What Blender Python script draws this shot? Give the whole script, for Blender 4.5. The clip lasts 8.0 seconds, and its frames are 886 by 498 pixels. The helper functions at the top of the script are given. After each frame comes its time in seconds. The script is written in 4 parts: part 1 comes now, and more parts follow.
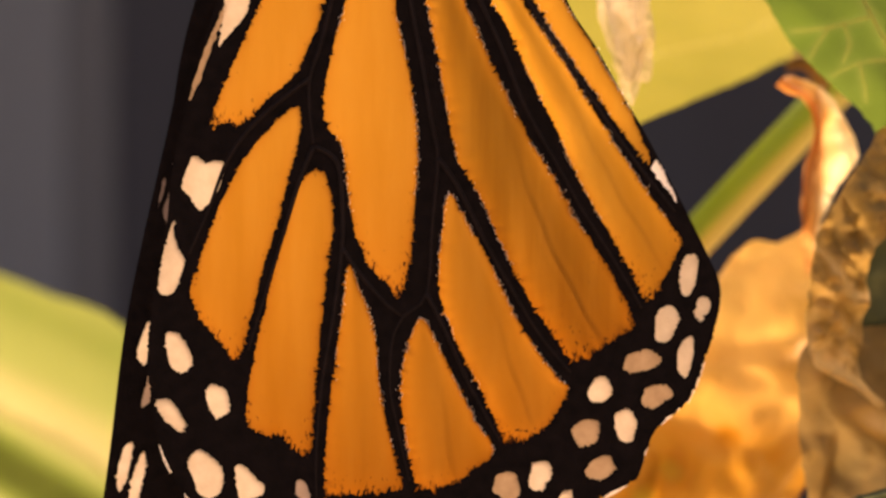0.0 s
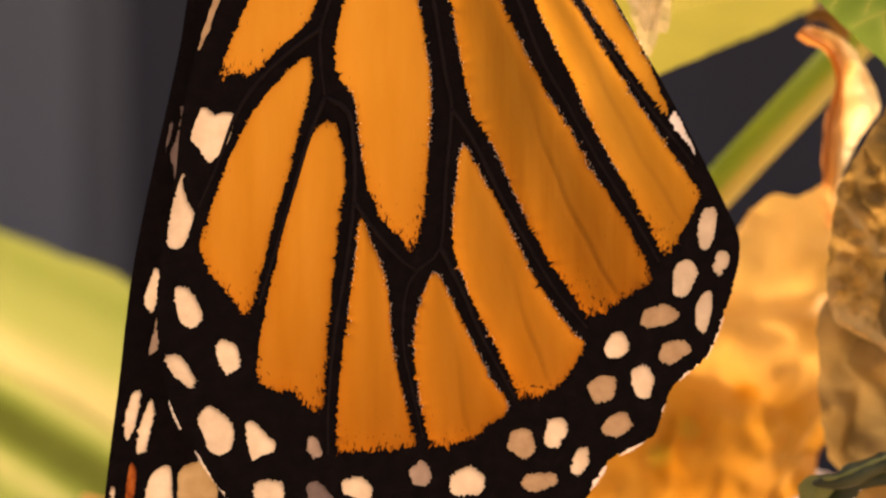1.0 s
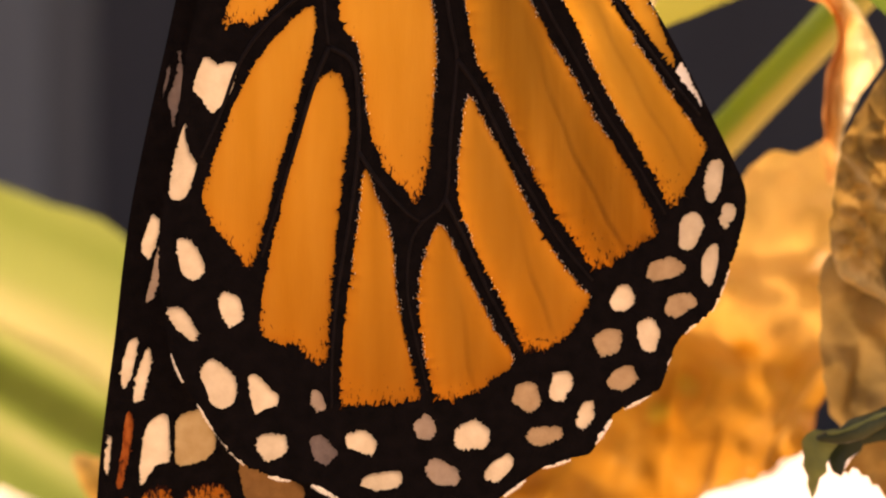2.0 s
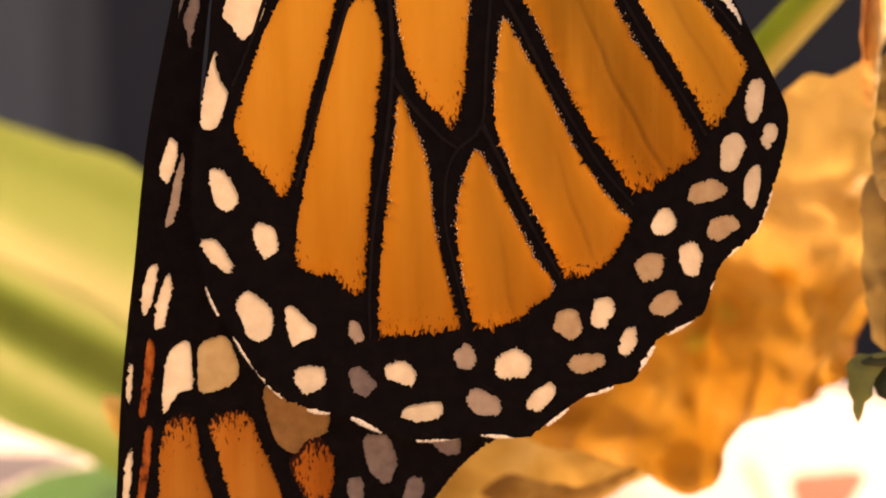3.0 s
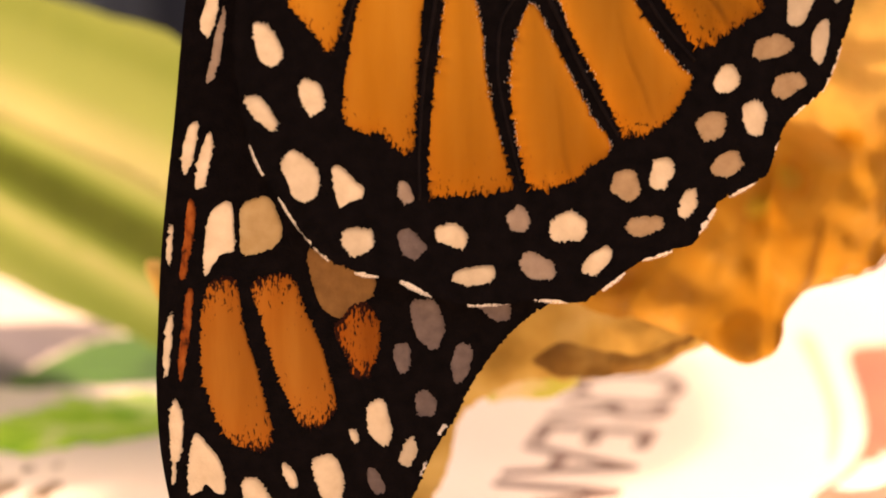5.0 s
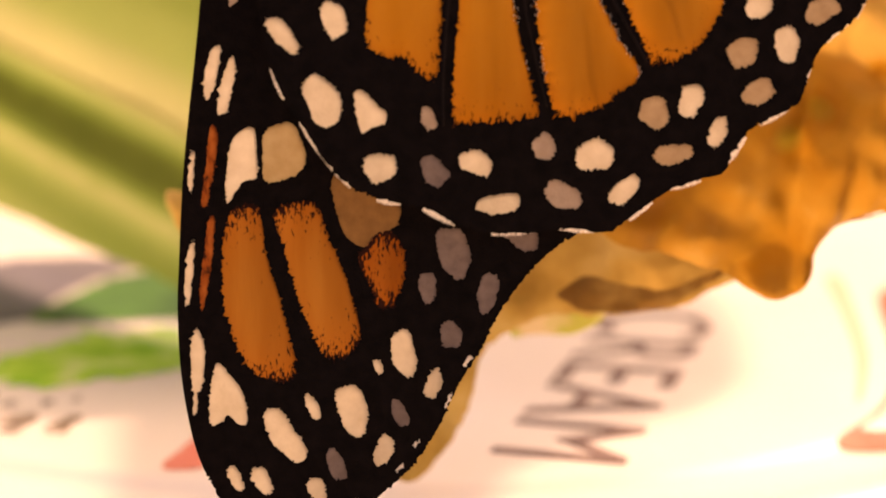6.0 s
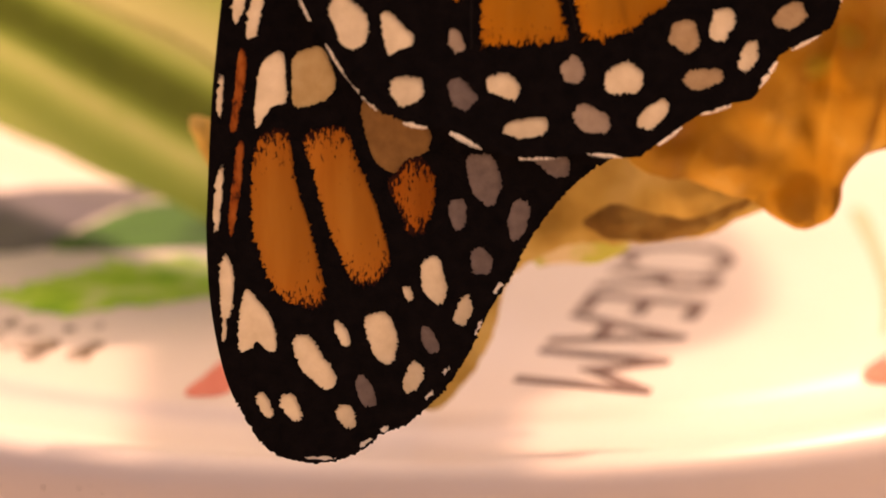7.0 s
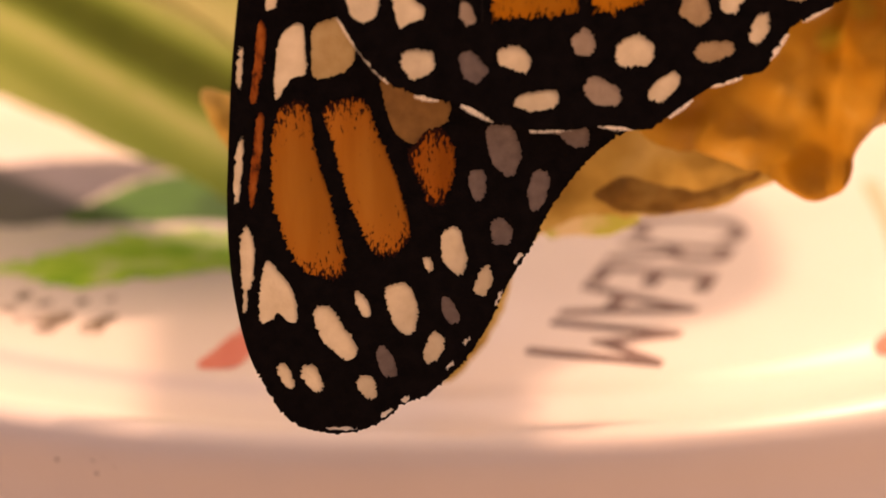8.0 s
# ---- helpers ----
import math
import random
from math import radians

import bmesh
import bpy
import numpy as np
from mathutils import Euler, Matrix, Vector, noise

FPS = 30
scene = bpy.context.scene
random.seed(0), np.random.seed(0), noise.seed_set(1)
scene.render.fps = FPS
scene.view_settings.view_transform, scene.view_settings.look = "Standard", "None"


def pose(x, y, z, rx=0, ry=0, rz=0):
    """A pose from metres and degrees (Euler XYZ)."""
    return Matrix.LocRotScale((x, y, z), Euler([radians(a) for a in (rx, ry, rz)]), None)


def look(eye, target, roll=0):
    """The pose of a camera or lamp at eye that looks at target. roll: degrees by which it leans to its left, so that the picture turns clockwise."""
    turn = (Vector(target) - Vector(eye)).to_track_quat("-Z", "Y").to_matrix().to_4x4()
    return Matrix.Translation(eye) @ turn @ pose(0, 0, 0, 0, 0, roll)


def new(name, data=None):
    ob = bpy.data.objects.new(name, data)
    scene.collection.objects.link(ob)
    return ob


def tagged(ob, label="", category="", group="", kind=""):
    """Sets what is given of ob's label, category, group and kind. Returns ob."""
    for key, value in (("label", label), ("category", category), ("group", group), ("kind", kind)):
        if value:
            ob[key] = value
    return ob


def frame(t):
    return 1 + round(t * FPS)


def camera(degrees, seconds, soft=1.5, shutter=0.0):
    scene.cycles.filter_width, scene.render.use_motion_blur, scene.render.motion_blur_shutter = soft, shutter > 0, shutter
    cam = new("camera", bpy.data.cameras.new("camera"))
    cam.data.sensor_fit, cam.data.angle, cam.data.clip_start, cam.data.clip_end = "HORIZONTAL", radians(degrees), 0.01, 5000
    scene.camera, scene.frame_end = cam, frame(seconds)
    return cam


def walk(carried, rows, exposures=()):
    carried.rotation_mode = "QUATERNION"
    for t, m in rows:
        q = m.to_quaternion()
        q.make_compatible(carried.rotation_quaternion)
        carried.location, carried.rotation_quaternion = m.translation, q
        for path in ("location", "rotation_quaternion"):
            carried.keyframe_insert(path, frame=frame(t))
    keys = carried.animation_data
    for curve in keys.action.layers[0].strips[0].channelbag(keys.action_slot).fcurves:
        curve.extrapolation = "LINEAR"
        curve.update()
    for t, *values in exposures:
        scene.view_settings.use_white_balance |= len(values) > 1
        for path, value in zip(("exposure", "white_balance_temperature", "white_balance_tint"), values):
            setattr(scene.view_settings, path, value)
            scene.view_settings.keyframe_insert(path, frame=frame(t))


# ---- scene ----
# ---- camera and its path ----
FIELD = 26.0
cam = camera(FIELD, 8.0, soft=1.85)
PATH = [
    (0, (0.00003, -0.00020, 0.04252), (0.00003, 0.09950, 0.03474), 0.57),
    (0.2, (0.00019, 0.00010, 0.04234), (-0.00005, 0.09974, 0.03392), 0.51),
    (0.5, (0.00036, 0.00057, 0.04211), (-0.00044, 0.10012, 0.03268), 0.42),
    (1, (0.00003, 0.00140, 0.04202), (-0.00067, 0.10092, 0.03221), 0.52),
    (1.2, (-0.00031, 0.00159, 0.04174), (-0.00070, 0.10111, 0.03193), 0.54),
    (2.3, (-0.00252, 0.00229, 0.04043), (-0.00078, 0.10158, 0.02869), 0.61),
    (2.5, (-0.00288, 0.00250, 0.04017), (-0.00110, 0.10173, 0.02790), 0.29),
    (2.7, (-0.00316, 0.00284, 0.03967), (-0.00173, 0.10204, 0.02715), -0.22),
    (3, (-0.00343, 0.00353, 0.03917), (-0.00238, 0.10265, 0.02601), -0.36),
    (3.2, (-0.00357, 0.00390, 0.03913), (-0.00267, 0.10291, 0.02506), -0.42),
    (3.5, (-0.00371, 0.00440, 0.03923), (-0.00290, 0.10319, 0.02374), -0.49),
    (4, (-0.00371, 0.00496, 0.03893), (-0.00373, 0.10350, 0.02189), -0.53),
    (4.5, (-0.00360, 0.00587, 0.03859), (-0.00422, 0.10420, 0.02036), -0.37),
    (4.7, (-0.00358, 0.00617, 0.03836), (-0.00459, 0.10439, 0.01958), -0.36),
    (5.8, (-0.00351, 0.00772, 0.03699), (-0.00614, 0.10534, 0.01542), -0.33),
    (6, (-0.00352, 0.00798, 0.03674), (-0.00636, 0.10546, 0.01463), -0.12),
    (6.2, (-0.00361, 0.00819, 0.03649), (-0.00674, 0.10558, 0.01403), -0.04),
    (6.5, (-0.00380, 0.00837, 0.03616), (-0.00710, 0.10548, 0.01252), 0.12),
    (7, (-0.00389, 0.00843, 0.03596), (-0.00765, 0.10513, 0.01078), 0.14),
    (7.5, (-0.00380, 0.00839, 0.03593), (-0.00805, 0.10486, 0.00991), 0.04),
    (8, (-0.00385, 0.00829, 0.03608), (-0.00822, 0.10458, 0.00944), -0.05),
]
EXPOSURES = [(0.0, 0.86, 10600, 28), (2.5, 0.76, 10700, 28), (4.5, 0.76, 10800, 28), (6.0, 0.48, 11100, 32), (8.0, 0.04, 12000, 38)]
walk(cam, [(t, look(eye, target, roll)) for t, eye, target, roll in PATH], EXPOSURES)
cam.data.dof.use_dof = True
cam.data.dof.focus_distance = 0.0862
cam.data.dof.aperture_fstop = 38.0

# ---- daylight: warm sun from behind the wings, high and to the right ----
TO_SUN = Vector((0.43, 0.48, 0.76)).normalized()
sky_world = bpy.data.worlds.new("sky")
scene.world = sky_world
sky_world.use_nodes = True
sky_nodes = sky_world.node_tree
sky = sky_nodes.nodes.new("ShaderNodeTexSky")
sky.sky_type = "NISHITA"
sky.sun_disc = False
sky.sun_elevation = math.asin(TO_SUN.z)
sky.sun_rotation = math.atan2(TO_SUN.x, TO_SUN.y)
sky.air_density, sky.dust_density, sky.ozone_density = 0.6, 5.0, 0.3
sky_nodes.links.new(sky.outputs["Color"], sky_nodes.nodes["Background"].inputs["Color"])
sky_nodes.nodes["Background"].inputs["Strength"].default_value = 0.20
sun_data = bpy.data.lights.new("sun", "SUN")
sun_data.energy, sun_data.angle, sun_data.color = 2.4, radians(2.5), (1.0, 0.825, 0.765)
sun = new("sun", sun_data)
sun.matrix_world = look(TO_SUN, (0, 0, 0))

# ---- materials ----


def ramp(nodes, links, source, stops):
    node = nodes.new("ShaderNodeValToRGB")
    while len(node.color_ramp.elements) < len(stops):
        node.color_ramp.elements.new(0.5)
    for element, (at, colour) in zip(node.color_ramp.elements, stops):
        element.position, element.color = at, (*colour, 1)
    links.new(source, node.inputs["Fac"])
    return node.outputs["Color"]


def surface(name, stops, grain=2000.0, stretch=(1, 1, 1), rough=0.6, bump=0.2, fine=6000.0, through_light=0.0, specular=0.3, turn=0.0, detail=5.0, clear=0.0, dusty=False, sheer=0.0):
    """A natural surface: colour by stretched noise over the stops, fine bump, and light passing through thin tissue."""
    m = bpy.data.materials.new(name)
    m.use_nodes = True
    nodes, links = m.node_tree.nodes, m.node_tree.links
    bsdf = nodes["Principled BSDF"]
    out = nodes["Material Output"]
    coords = nodes.new("ShaderNodeTexCoord")
    mapping = nodes.new("ShaderNodeMapping")
    mapping.inputs["Scale"].default_value = stretch
    mapping.inputs["Rotation"].default_value = (0, radians(turn), 0)
    links.new(coords.outputs["Object"], mapping.inputs["Vector"])
    noise_a = nodes.new("ShaderNodeTexNoise")
    noise_a.inputs["Scale"].default_value, noise_a.inputs["Detail"].default_value = grain, detail
    links.new(mapping.outputs["Vector"], noise_a.inputs["Vector"])
    colour = ramp(nodes, links, noise_a.outputs["Fac"], stops)
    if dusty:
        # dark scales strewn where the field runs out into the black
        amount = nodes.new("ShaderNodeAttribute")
        amount.attribute_name = "dust_light_mix"
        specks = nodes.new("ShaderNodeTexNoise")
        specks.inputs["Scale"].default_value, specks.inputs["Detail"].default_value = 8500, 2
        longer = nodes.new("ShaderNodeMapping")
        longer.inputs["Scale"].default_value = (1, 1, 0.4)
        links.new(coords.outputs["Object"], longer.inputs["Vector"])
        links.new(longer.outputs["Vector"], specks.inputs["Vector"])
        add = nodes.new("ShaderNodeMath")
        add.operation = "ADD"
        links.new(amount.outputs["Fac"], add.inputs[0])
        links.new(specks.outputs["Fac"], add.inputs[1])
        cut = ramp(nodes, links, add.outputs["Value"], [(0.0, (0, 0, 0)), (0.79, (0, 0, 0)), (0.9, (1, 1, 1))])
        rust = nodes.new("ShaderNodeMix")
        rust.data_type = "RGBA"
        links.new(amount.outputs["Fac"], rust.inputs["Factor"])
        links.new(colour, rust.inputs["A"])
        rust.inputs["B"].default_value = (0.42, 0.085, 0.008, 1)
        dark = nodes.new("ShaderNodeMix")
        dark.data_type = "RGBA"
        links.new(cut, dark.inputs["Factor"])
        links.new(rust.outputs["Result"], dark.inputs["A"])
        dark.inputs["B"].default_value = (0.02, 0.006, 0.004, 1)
        # shade put into the colour: the orange darkens towards the wing's margin
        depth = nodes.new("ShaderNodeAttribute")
        depth.attribute_name = "margin_shade"
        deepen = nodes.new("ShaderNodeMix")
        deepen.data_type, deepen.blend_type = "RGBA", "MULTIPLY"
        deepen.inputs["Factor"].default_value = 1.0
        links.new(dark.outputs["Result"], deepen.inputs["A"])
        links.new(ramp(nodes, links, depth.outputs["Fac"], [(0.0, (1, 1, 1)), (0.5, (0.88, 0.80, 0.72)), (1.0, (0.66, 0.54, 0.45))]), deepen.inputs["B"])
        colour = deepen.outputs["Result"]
    links.new(colour, bsdf.inputs["Base Color"])
    noise_b = nodes.new("ShaderNodeTexNoise")
    noise_b.inputs["Scale"].default_value, noise_b.inputs["Detail"].default_value = fine, 4
    links.new(mapping.outputs["Vector"], noise_b.inputs["Vector"])
    relief = nodes.new("ShaderNodeBump")
    relief.inputs["Strength"].default_value, relief.inputs["Distance"].default_value = bump, 0.0002
    links.new(noise_b.outputs["Fac"], relief.inputs["Height"])
    links.new(relief.outputs["Normal"], bsdf.inputs["Normal"])
    bsdf.inputs["Roughness"].default_value = rough
    bsdf.inputs["Specular IOR Level"].default_value = specular
    bsdf.inputs["Coat Weight"].default_value = clear
    if through_light:
        thin = nodes.new("ShaderNodeBsdfTranslucent")
        mix = nodes.new("ShaderNodeMixShader")
        mix.inputs["Fac"].default_value = through_light
        links.new(colour, thin.inputs["Color"])
        links.new(bsdf.outputs["BSDF"], mix.inputs[1])
        links.new(thin.outputs["BSDF"], mix.inputs[2])
        last = mix
        if sheer:
            clear_part = nodes.new("ShaderNodeBsdfTransparent")
            last = nodes.new("ShaderNodeMixShader")
            last.inputs["Fac"].default_value = sheer
            links.new(mix.outputs["Shader"], last.inputs[1])
            links.new(clear_part.outputs["BSDF"], last.inputs[2])
        links.new(last.outputs["Shader"], out.inputs["Surface"])
    return m


# browner forewing orange, with the shade lying on the bars put into it
SHADED_BARS = surface("deep_orange_shaded_scales", [(0.3, (0.265, 0.092, 0.015)), (0.5, (0.31, 0.115, 0.020)), (0.72, (0.36, 0.145, 0.028))], 380, (2.0, 1, 0.3), rough=0.62, bump=0.12, fine=5000, through_light=0.5, specular=0.12, turn=-10, dusty=True)
RUSTY = surface("rusty_orange_scales", [(0.3, (0.165, 0.050, 0.009)), (0.5, (0.205, 0.066, 0.012)), (0.72, (0.25, 0.085, 0.016))], 600, (2.0, 1, 0.5), rough=0.62, bump=0.15, fine=5000, through_light=0.5, specular=0.12, dusty=True)
BLACK = surface("black_scales", [(0.3, (0.0025, 0.0018, 0.0018)), (0.7, (0.0075, 0.005, 0.005))], 1500, rough=0.75, bump=0.5, fine=9000, specular=0.07)
VEIN = surface("dark_vein", [(0.3, (0.005, 0.003, 0.003)), (0.7, (0.011, 0.0065, 0.0065))], 1500, rough=0.65, bump=0.3, specular=0.13)
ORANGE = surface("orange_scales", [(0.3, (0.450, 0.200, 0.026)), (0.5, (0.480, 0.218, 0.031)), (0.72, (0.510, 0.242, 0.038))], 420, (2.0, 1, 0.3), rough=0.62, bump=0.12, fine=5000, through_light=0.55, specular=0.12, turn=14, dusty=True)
# lit copy of the orange for the bright rear cells
GILT_LIT = surface("lit_orange_scales", [(0.3, (0.52, 0.248, 0.032)), (0.5, (0.56, 0.272, 0.038)), (0.72, (0.60, 0.305, 0.048))], 420, (2.0, 1, 0.3), rough=0.62, bump=0.12, fine=5000, through_light=0.58, specular=0.12, turn=-30, dusty=True)
# shaded copy of the orange for the dim pleated cell
AMBER_SHADE = surface("amber_shaded_scales", [(0.3, (0.275, 0.117, 0.014)), (0.5, (0.32, 0.142, 0.018)), (0.72, (0.38, 0.175, 0.026))], 420, (2.4, 1, 0.25), rough=0.62, bump=0.12, fine=5000, through_light=0.55, specular=0.12, turn=-22, dusty=True)
RED = surface("rust_scales", [(0.36, (0.02, 0.006, 0.004)), (0.47, (0.24, 0.055, 0.012)), (0.7, (0.38, 0.11, 0.028))], 2600, (1, 1, 0.5), rough=0.65, bump=0.3, through_light=0.5, specular=0.15)
CREAM = surface("cream_scales", [(0.3, (0.61, 0.50, 0.345)), (0.7, (0.74, 0.63, 0.465))], 1200, rough=0.65, bump=0.35, fine=7000, through_light=0.5, specular=0.15)
# five darker scale colours: dusky tints plus wing shade painted into the spots
DULL_SHADE = surface("dusky_shaded_scales", [(0.3, (0.44, 0.295, 0.16)), (0.7, (0.56, 0.395, 0.23))], 1600, rough=0.65, bump=0.35, fine=7000, through_light=0.22, specular=0.15)
TANNED_SHADE = surface("tan_cream_shaded_scales", [(0.3, (0.42, 0.28, 0.12)), (0.7, (0.54, 0.40, 0.21))], 900, rough=0.65, bump=0.35, fine=7000, through_light=0.35, specular=0.15)
BUFF_SHADE = surface("buff_shaded_scales", [(0.3, (0.19, 0.095, 0.032)), (0.7, (0.26, 0.135, 0.048))], 1600, rough=0.65, bump=0.35, fine=7000, through_light=0.3, specular=0.15)
ASHEN_SHADE = surface("ashen_shaded_scales", [(0.3, (0.38, 0.285, 0.21)), (0.7, (0.48, 0.37, 0.275))], 1600, rough=0.65, bump=0.35, fine=7000, through_light=0.22, specular=0.15)
SMOKY_SHADE = surface("smoky_shaded_scales", [(0.3, (0.15, 0.115, 0.10)), (0.7, (0.23, 0.18, 0.16))], 1600, rough=0.65, bump=0.35, fine=7000, through_light=0.2, specular=0.15)
FRINGE = surface("white_fringe", [(0.3, (0.92, 0.86, 0.76)), (0.7, (0.95, 0.91, 0.84))], 3000, rough=0.6, bump=0.2, through_light=0.6, specular=0.2)
GOLDEN = surface("golden_dry_leaf", [(0.30, (0.44, 0.17, 0.018)), (0.45, (0.54, 0.24, 0.032)), (0.58, (0.64, 0.34, 0.065)), (0.72, (0.80, 0.55, 0.20))], 190, rough=0.5, bump=1.0, fine=620, through_light=0.6, specular=0.25)
OLIVE = surface("olive_dry_leaf", [(0.3, (0.38, 0.22, 0.05)), (0.5, (0.58, 0.37, 0.10)), (0.7, (0.72, 0.52, 0.19))], 260, rough=0.6, bump=0.6, fine=900, through_light=0.5, specular=0.2)
BROWN = surface("grey_beige_dry_leaf", [(0.38, (0.05, 0.035, 0.018)), (0.47, (0.18, 0.14, 0.07)), (0.56, (0.32, 0.26, 0.13)), (0.68, (0.62, 0.44, 0.19))], 240, rough=0.6, bump=0.7, fine=1100, through_light=0.45, specular=0.25)
TAN = surface("tan_dry_leaf", [(0.35, (0.58, 0.28, 0.07)), (0.5, (0.80, 0.56, 0.24)), (0.64, (0.92, 0.80, 0.52))], 300, rough=0.4, bump=0.6, fine=900, through_light=0.6, specular=0.4)
GREEN = surface("green_leaf", [(0.3, (0.07, 0.14, 0.02)), (0.55, (0.13, 0.22, 0.04)), (0.8, (0.22, 0.30, 0.08))], 140, rough=0.5, bump=0.4, fine=1100, through_light=0.55, specular=0.35)
LIME = surface("yellow_green_leaf", [(0.3, (0.20, 0.22, 0.03)), (0.55, (0.29, 0.29, 0.05)), (0.8, (0.40, 0.34, 0.08))], 90, rough=0.85, bump=0.3, fine=1000, through_light=0.4, specular=0.03)
BANDED = surface("banded_green_leaf", [(0.3, (0.26, 0.30, 0.04)), (0.7, (0.36, 0.36, 0.07))], 120, rough=0.5, bump=0.25, fine=800, through_light=0.55, specular=0.3)


def add_bands(m, low, high, share=0.3):
    """Colour by the vertex mix: leaf veins, drying tones, and light painted on."""
    nodes, links = m.node_tree.nodes, m.node_tree.links
    amount = nodes.new("ShaderNodeAttribute")
    amount.attribute_name = "dust_light_mix"
    colour = ramp(nodes, links, amount.outputs["Fac"], low + high)
    grain = nodes.new("ShaderNodeMix")
    grain.data_type = "RGBA"
    grain.inputs["Factor"].default_value = share
    old = [l.from_socket for l in links if l.to_node.name == "Principled BSDF" and l.to_socket.name == "Base Color"][0]
    links.new(colour, grain.inputs["A"])
    links.new(old, grain.inputs["B"])
    links.new(grain.outputs["Result"], nodes["Principled BSDF"].inputs["Base Color"])
    links.new(grain.outputs["Result"], nodes["Translucent BSDF"].inputs["Color"])


add_bands(BANDED, [(0.0, (0.026, 0.058, 0.008)), (0.35, (0.135, 0.22, 0.045))], [(0.65, (0.29, 0.375, 0.115)), (1.0, (0.60, 0.57, 0.27))], 0.15)
MIDRIB = surface("yellow_midrib", [(0.3, (0.40, 0.37, 0.09)), (0.7, (0.50, 0.44, 0.14))], 300, rough=0.5, bump=0.2, through_light=0.7)
RIB = surface("pale_rib", [(0.3, (0.55, 0.48, 0.12)), (0.7, (0.70, 0.62, 0.22))], 300, rough=0.5, bump=0.2, through_light=0.7)
add_bands(BROWN, [(0.0, (0.17, 0.125, 0.045)), (0.45, (0.33, 0.215, 0.062))], [(0.6, (0.57, 0.37, 0.10)), (1.0, (0.80, 0.58, 0.23))], 0.25)
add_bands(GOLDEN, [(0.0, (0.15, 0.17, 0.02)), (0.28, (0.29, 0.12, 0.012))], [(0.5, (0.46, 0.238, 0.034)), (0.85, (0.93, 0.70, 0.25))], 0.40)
add_bands(GREEN, [(0.0, (0.10, 0.19, 0.03)), (0.3, (0.14, 0.24, 0.045))], [(0.7, (0.27, 0.335, 0.085)), (1.0, (0.36, 0.39, 0.125))], 0.45)
add_bands(LIME, [(0.0, (0.28, 0.285, 0.048)), (0.3, (0.32, 0.32, 0.06))], [(0.7, (0.46, 0.42, 0.12)), (1.0, (0.58, 0.50, 0.18))], 0.4)
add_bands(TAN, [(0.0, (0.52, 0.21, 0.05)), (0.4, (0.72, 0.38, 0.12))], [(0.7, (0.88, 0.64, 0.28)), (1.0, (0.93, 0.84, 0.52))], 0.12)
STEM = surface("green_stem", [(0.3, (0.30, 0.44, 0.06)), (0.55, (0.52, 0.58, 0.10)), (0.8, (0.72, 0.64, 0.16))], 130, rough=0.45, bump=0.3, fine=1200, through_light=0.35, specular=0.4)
# green body, and the yellow light painted on one side
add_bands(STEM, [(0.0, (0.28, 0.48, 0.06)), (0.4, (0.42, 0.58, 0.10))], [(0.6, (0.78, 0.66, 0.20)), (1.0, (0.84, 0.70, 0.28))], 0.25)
SHADY = surface("dark_green_leaf_and_gap_shade", [(0.3, (0.014, 0.024, 0.007)), (0.55, (0.035, 0.052, 0.017)), (0.75, (0.10, 0.12, 0.05))], 300, rough=0.45, bump=0.6, fine=1200, through_light=0.15, specular=0.4)
PALE_GREEN = surface("pale_green_leaf", [(0.3, (0.10, 0.13, 0.04)), (0.55, (0.20, 0.25, 0.08)), (0.8, (0.36, 0.38, 0.16))], 400, rough=0.45, bump=0.5, fine=1200, through_light=0.3, specular=0.35)
TIP = surface("pale_leaf_tip", [(0.42, (0.55, 0.56, 0.12)), (0.55, (0.80, 0.64, 0.36))], 350, rough=0.5, bump=0.4, through_light=0.5, specular=0.3)
LIP = surface("brown_leaf_lip", [(0.3, (0.17, 0.085, 0.02)), (0.5, (0.29, 0.16, 0.042)), (0.7, (0.48, 0.32, 0.10))], 260, rough=0.6, bump=0.5, fine=900, through_light=0.3, specular=0.2)
DIRT = surface("dry_dirt", [(0.3, (0.05, 0.03, 0.02)), (0.7, (0.10, 0.07, 0.05))], 2000, rough=0.8, bump=0.4)
HUSK = surface("pale_husk", [(0.3, (0.55, 0.42, 0.26)), (0.55, (0.76, 0.66, 0.50)), (0.8, (0.86, 0.80, 0.68))], 260, rough=0.3, bump=0.8, fine=900, through_light=0.5, specular=0.5, sheer=0.5)
PLASTIC = surface("white_plastic", [(0.3, (0.845, 0.735, 0.65)), (0.7, (0.905, 0.80, 0.72))], 60, rough=0.38, bump=0.06, fine=1500, specular=0.5)
INK = surface("faded_black_ink", [(0.3, (0.13, 0.075, 0.062)), (0.7, (0.31, 0.20, 0.17))], 500, rough=0.5, bump=0.05)
SMUDGE = surface("brown_ink", [(0.38, (0.15, 0.10, 0.06)), (0.5, (0.38, 0.30, 0.24)), (0.62, (0.72, 0.62, 0.54))], 420, rough=0.5, bump=0.05)
RED_INK = surface("red_ink", [(0.3, (0.78, 0.19, 0.145)), (0.7, (0.84, 0.29, 0.23))], 200, rough=0.4, bump=0.05)
PINK_INK = surface("salmon_ink", [(0.3, (0.62, 0.10, 0.055)), (0.7, (0.68, 0.15, 0.075))], 90, rough=0.4, bump=0.05)
GREEN_INK = surface("bright_green_ink", [(0.35, (0.19, 0.55, 0.03)), (0.5, (0.40, 0.76, 0.07)), (0.68, (0.72, 0.82, 0.38))], 330, rough=0.4, bump=0.05)
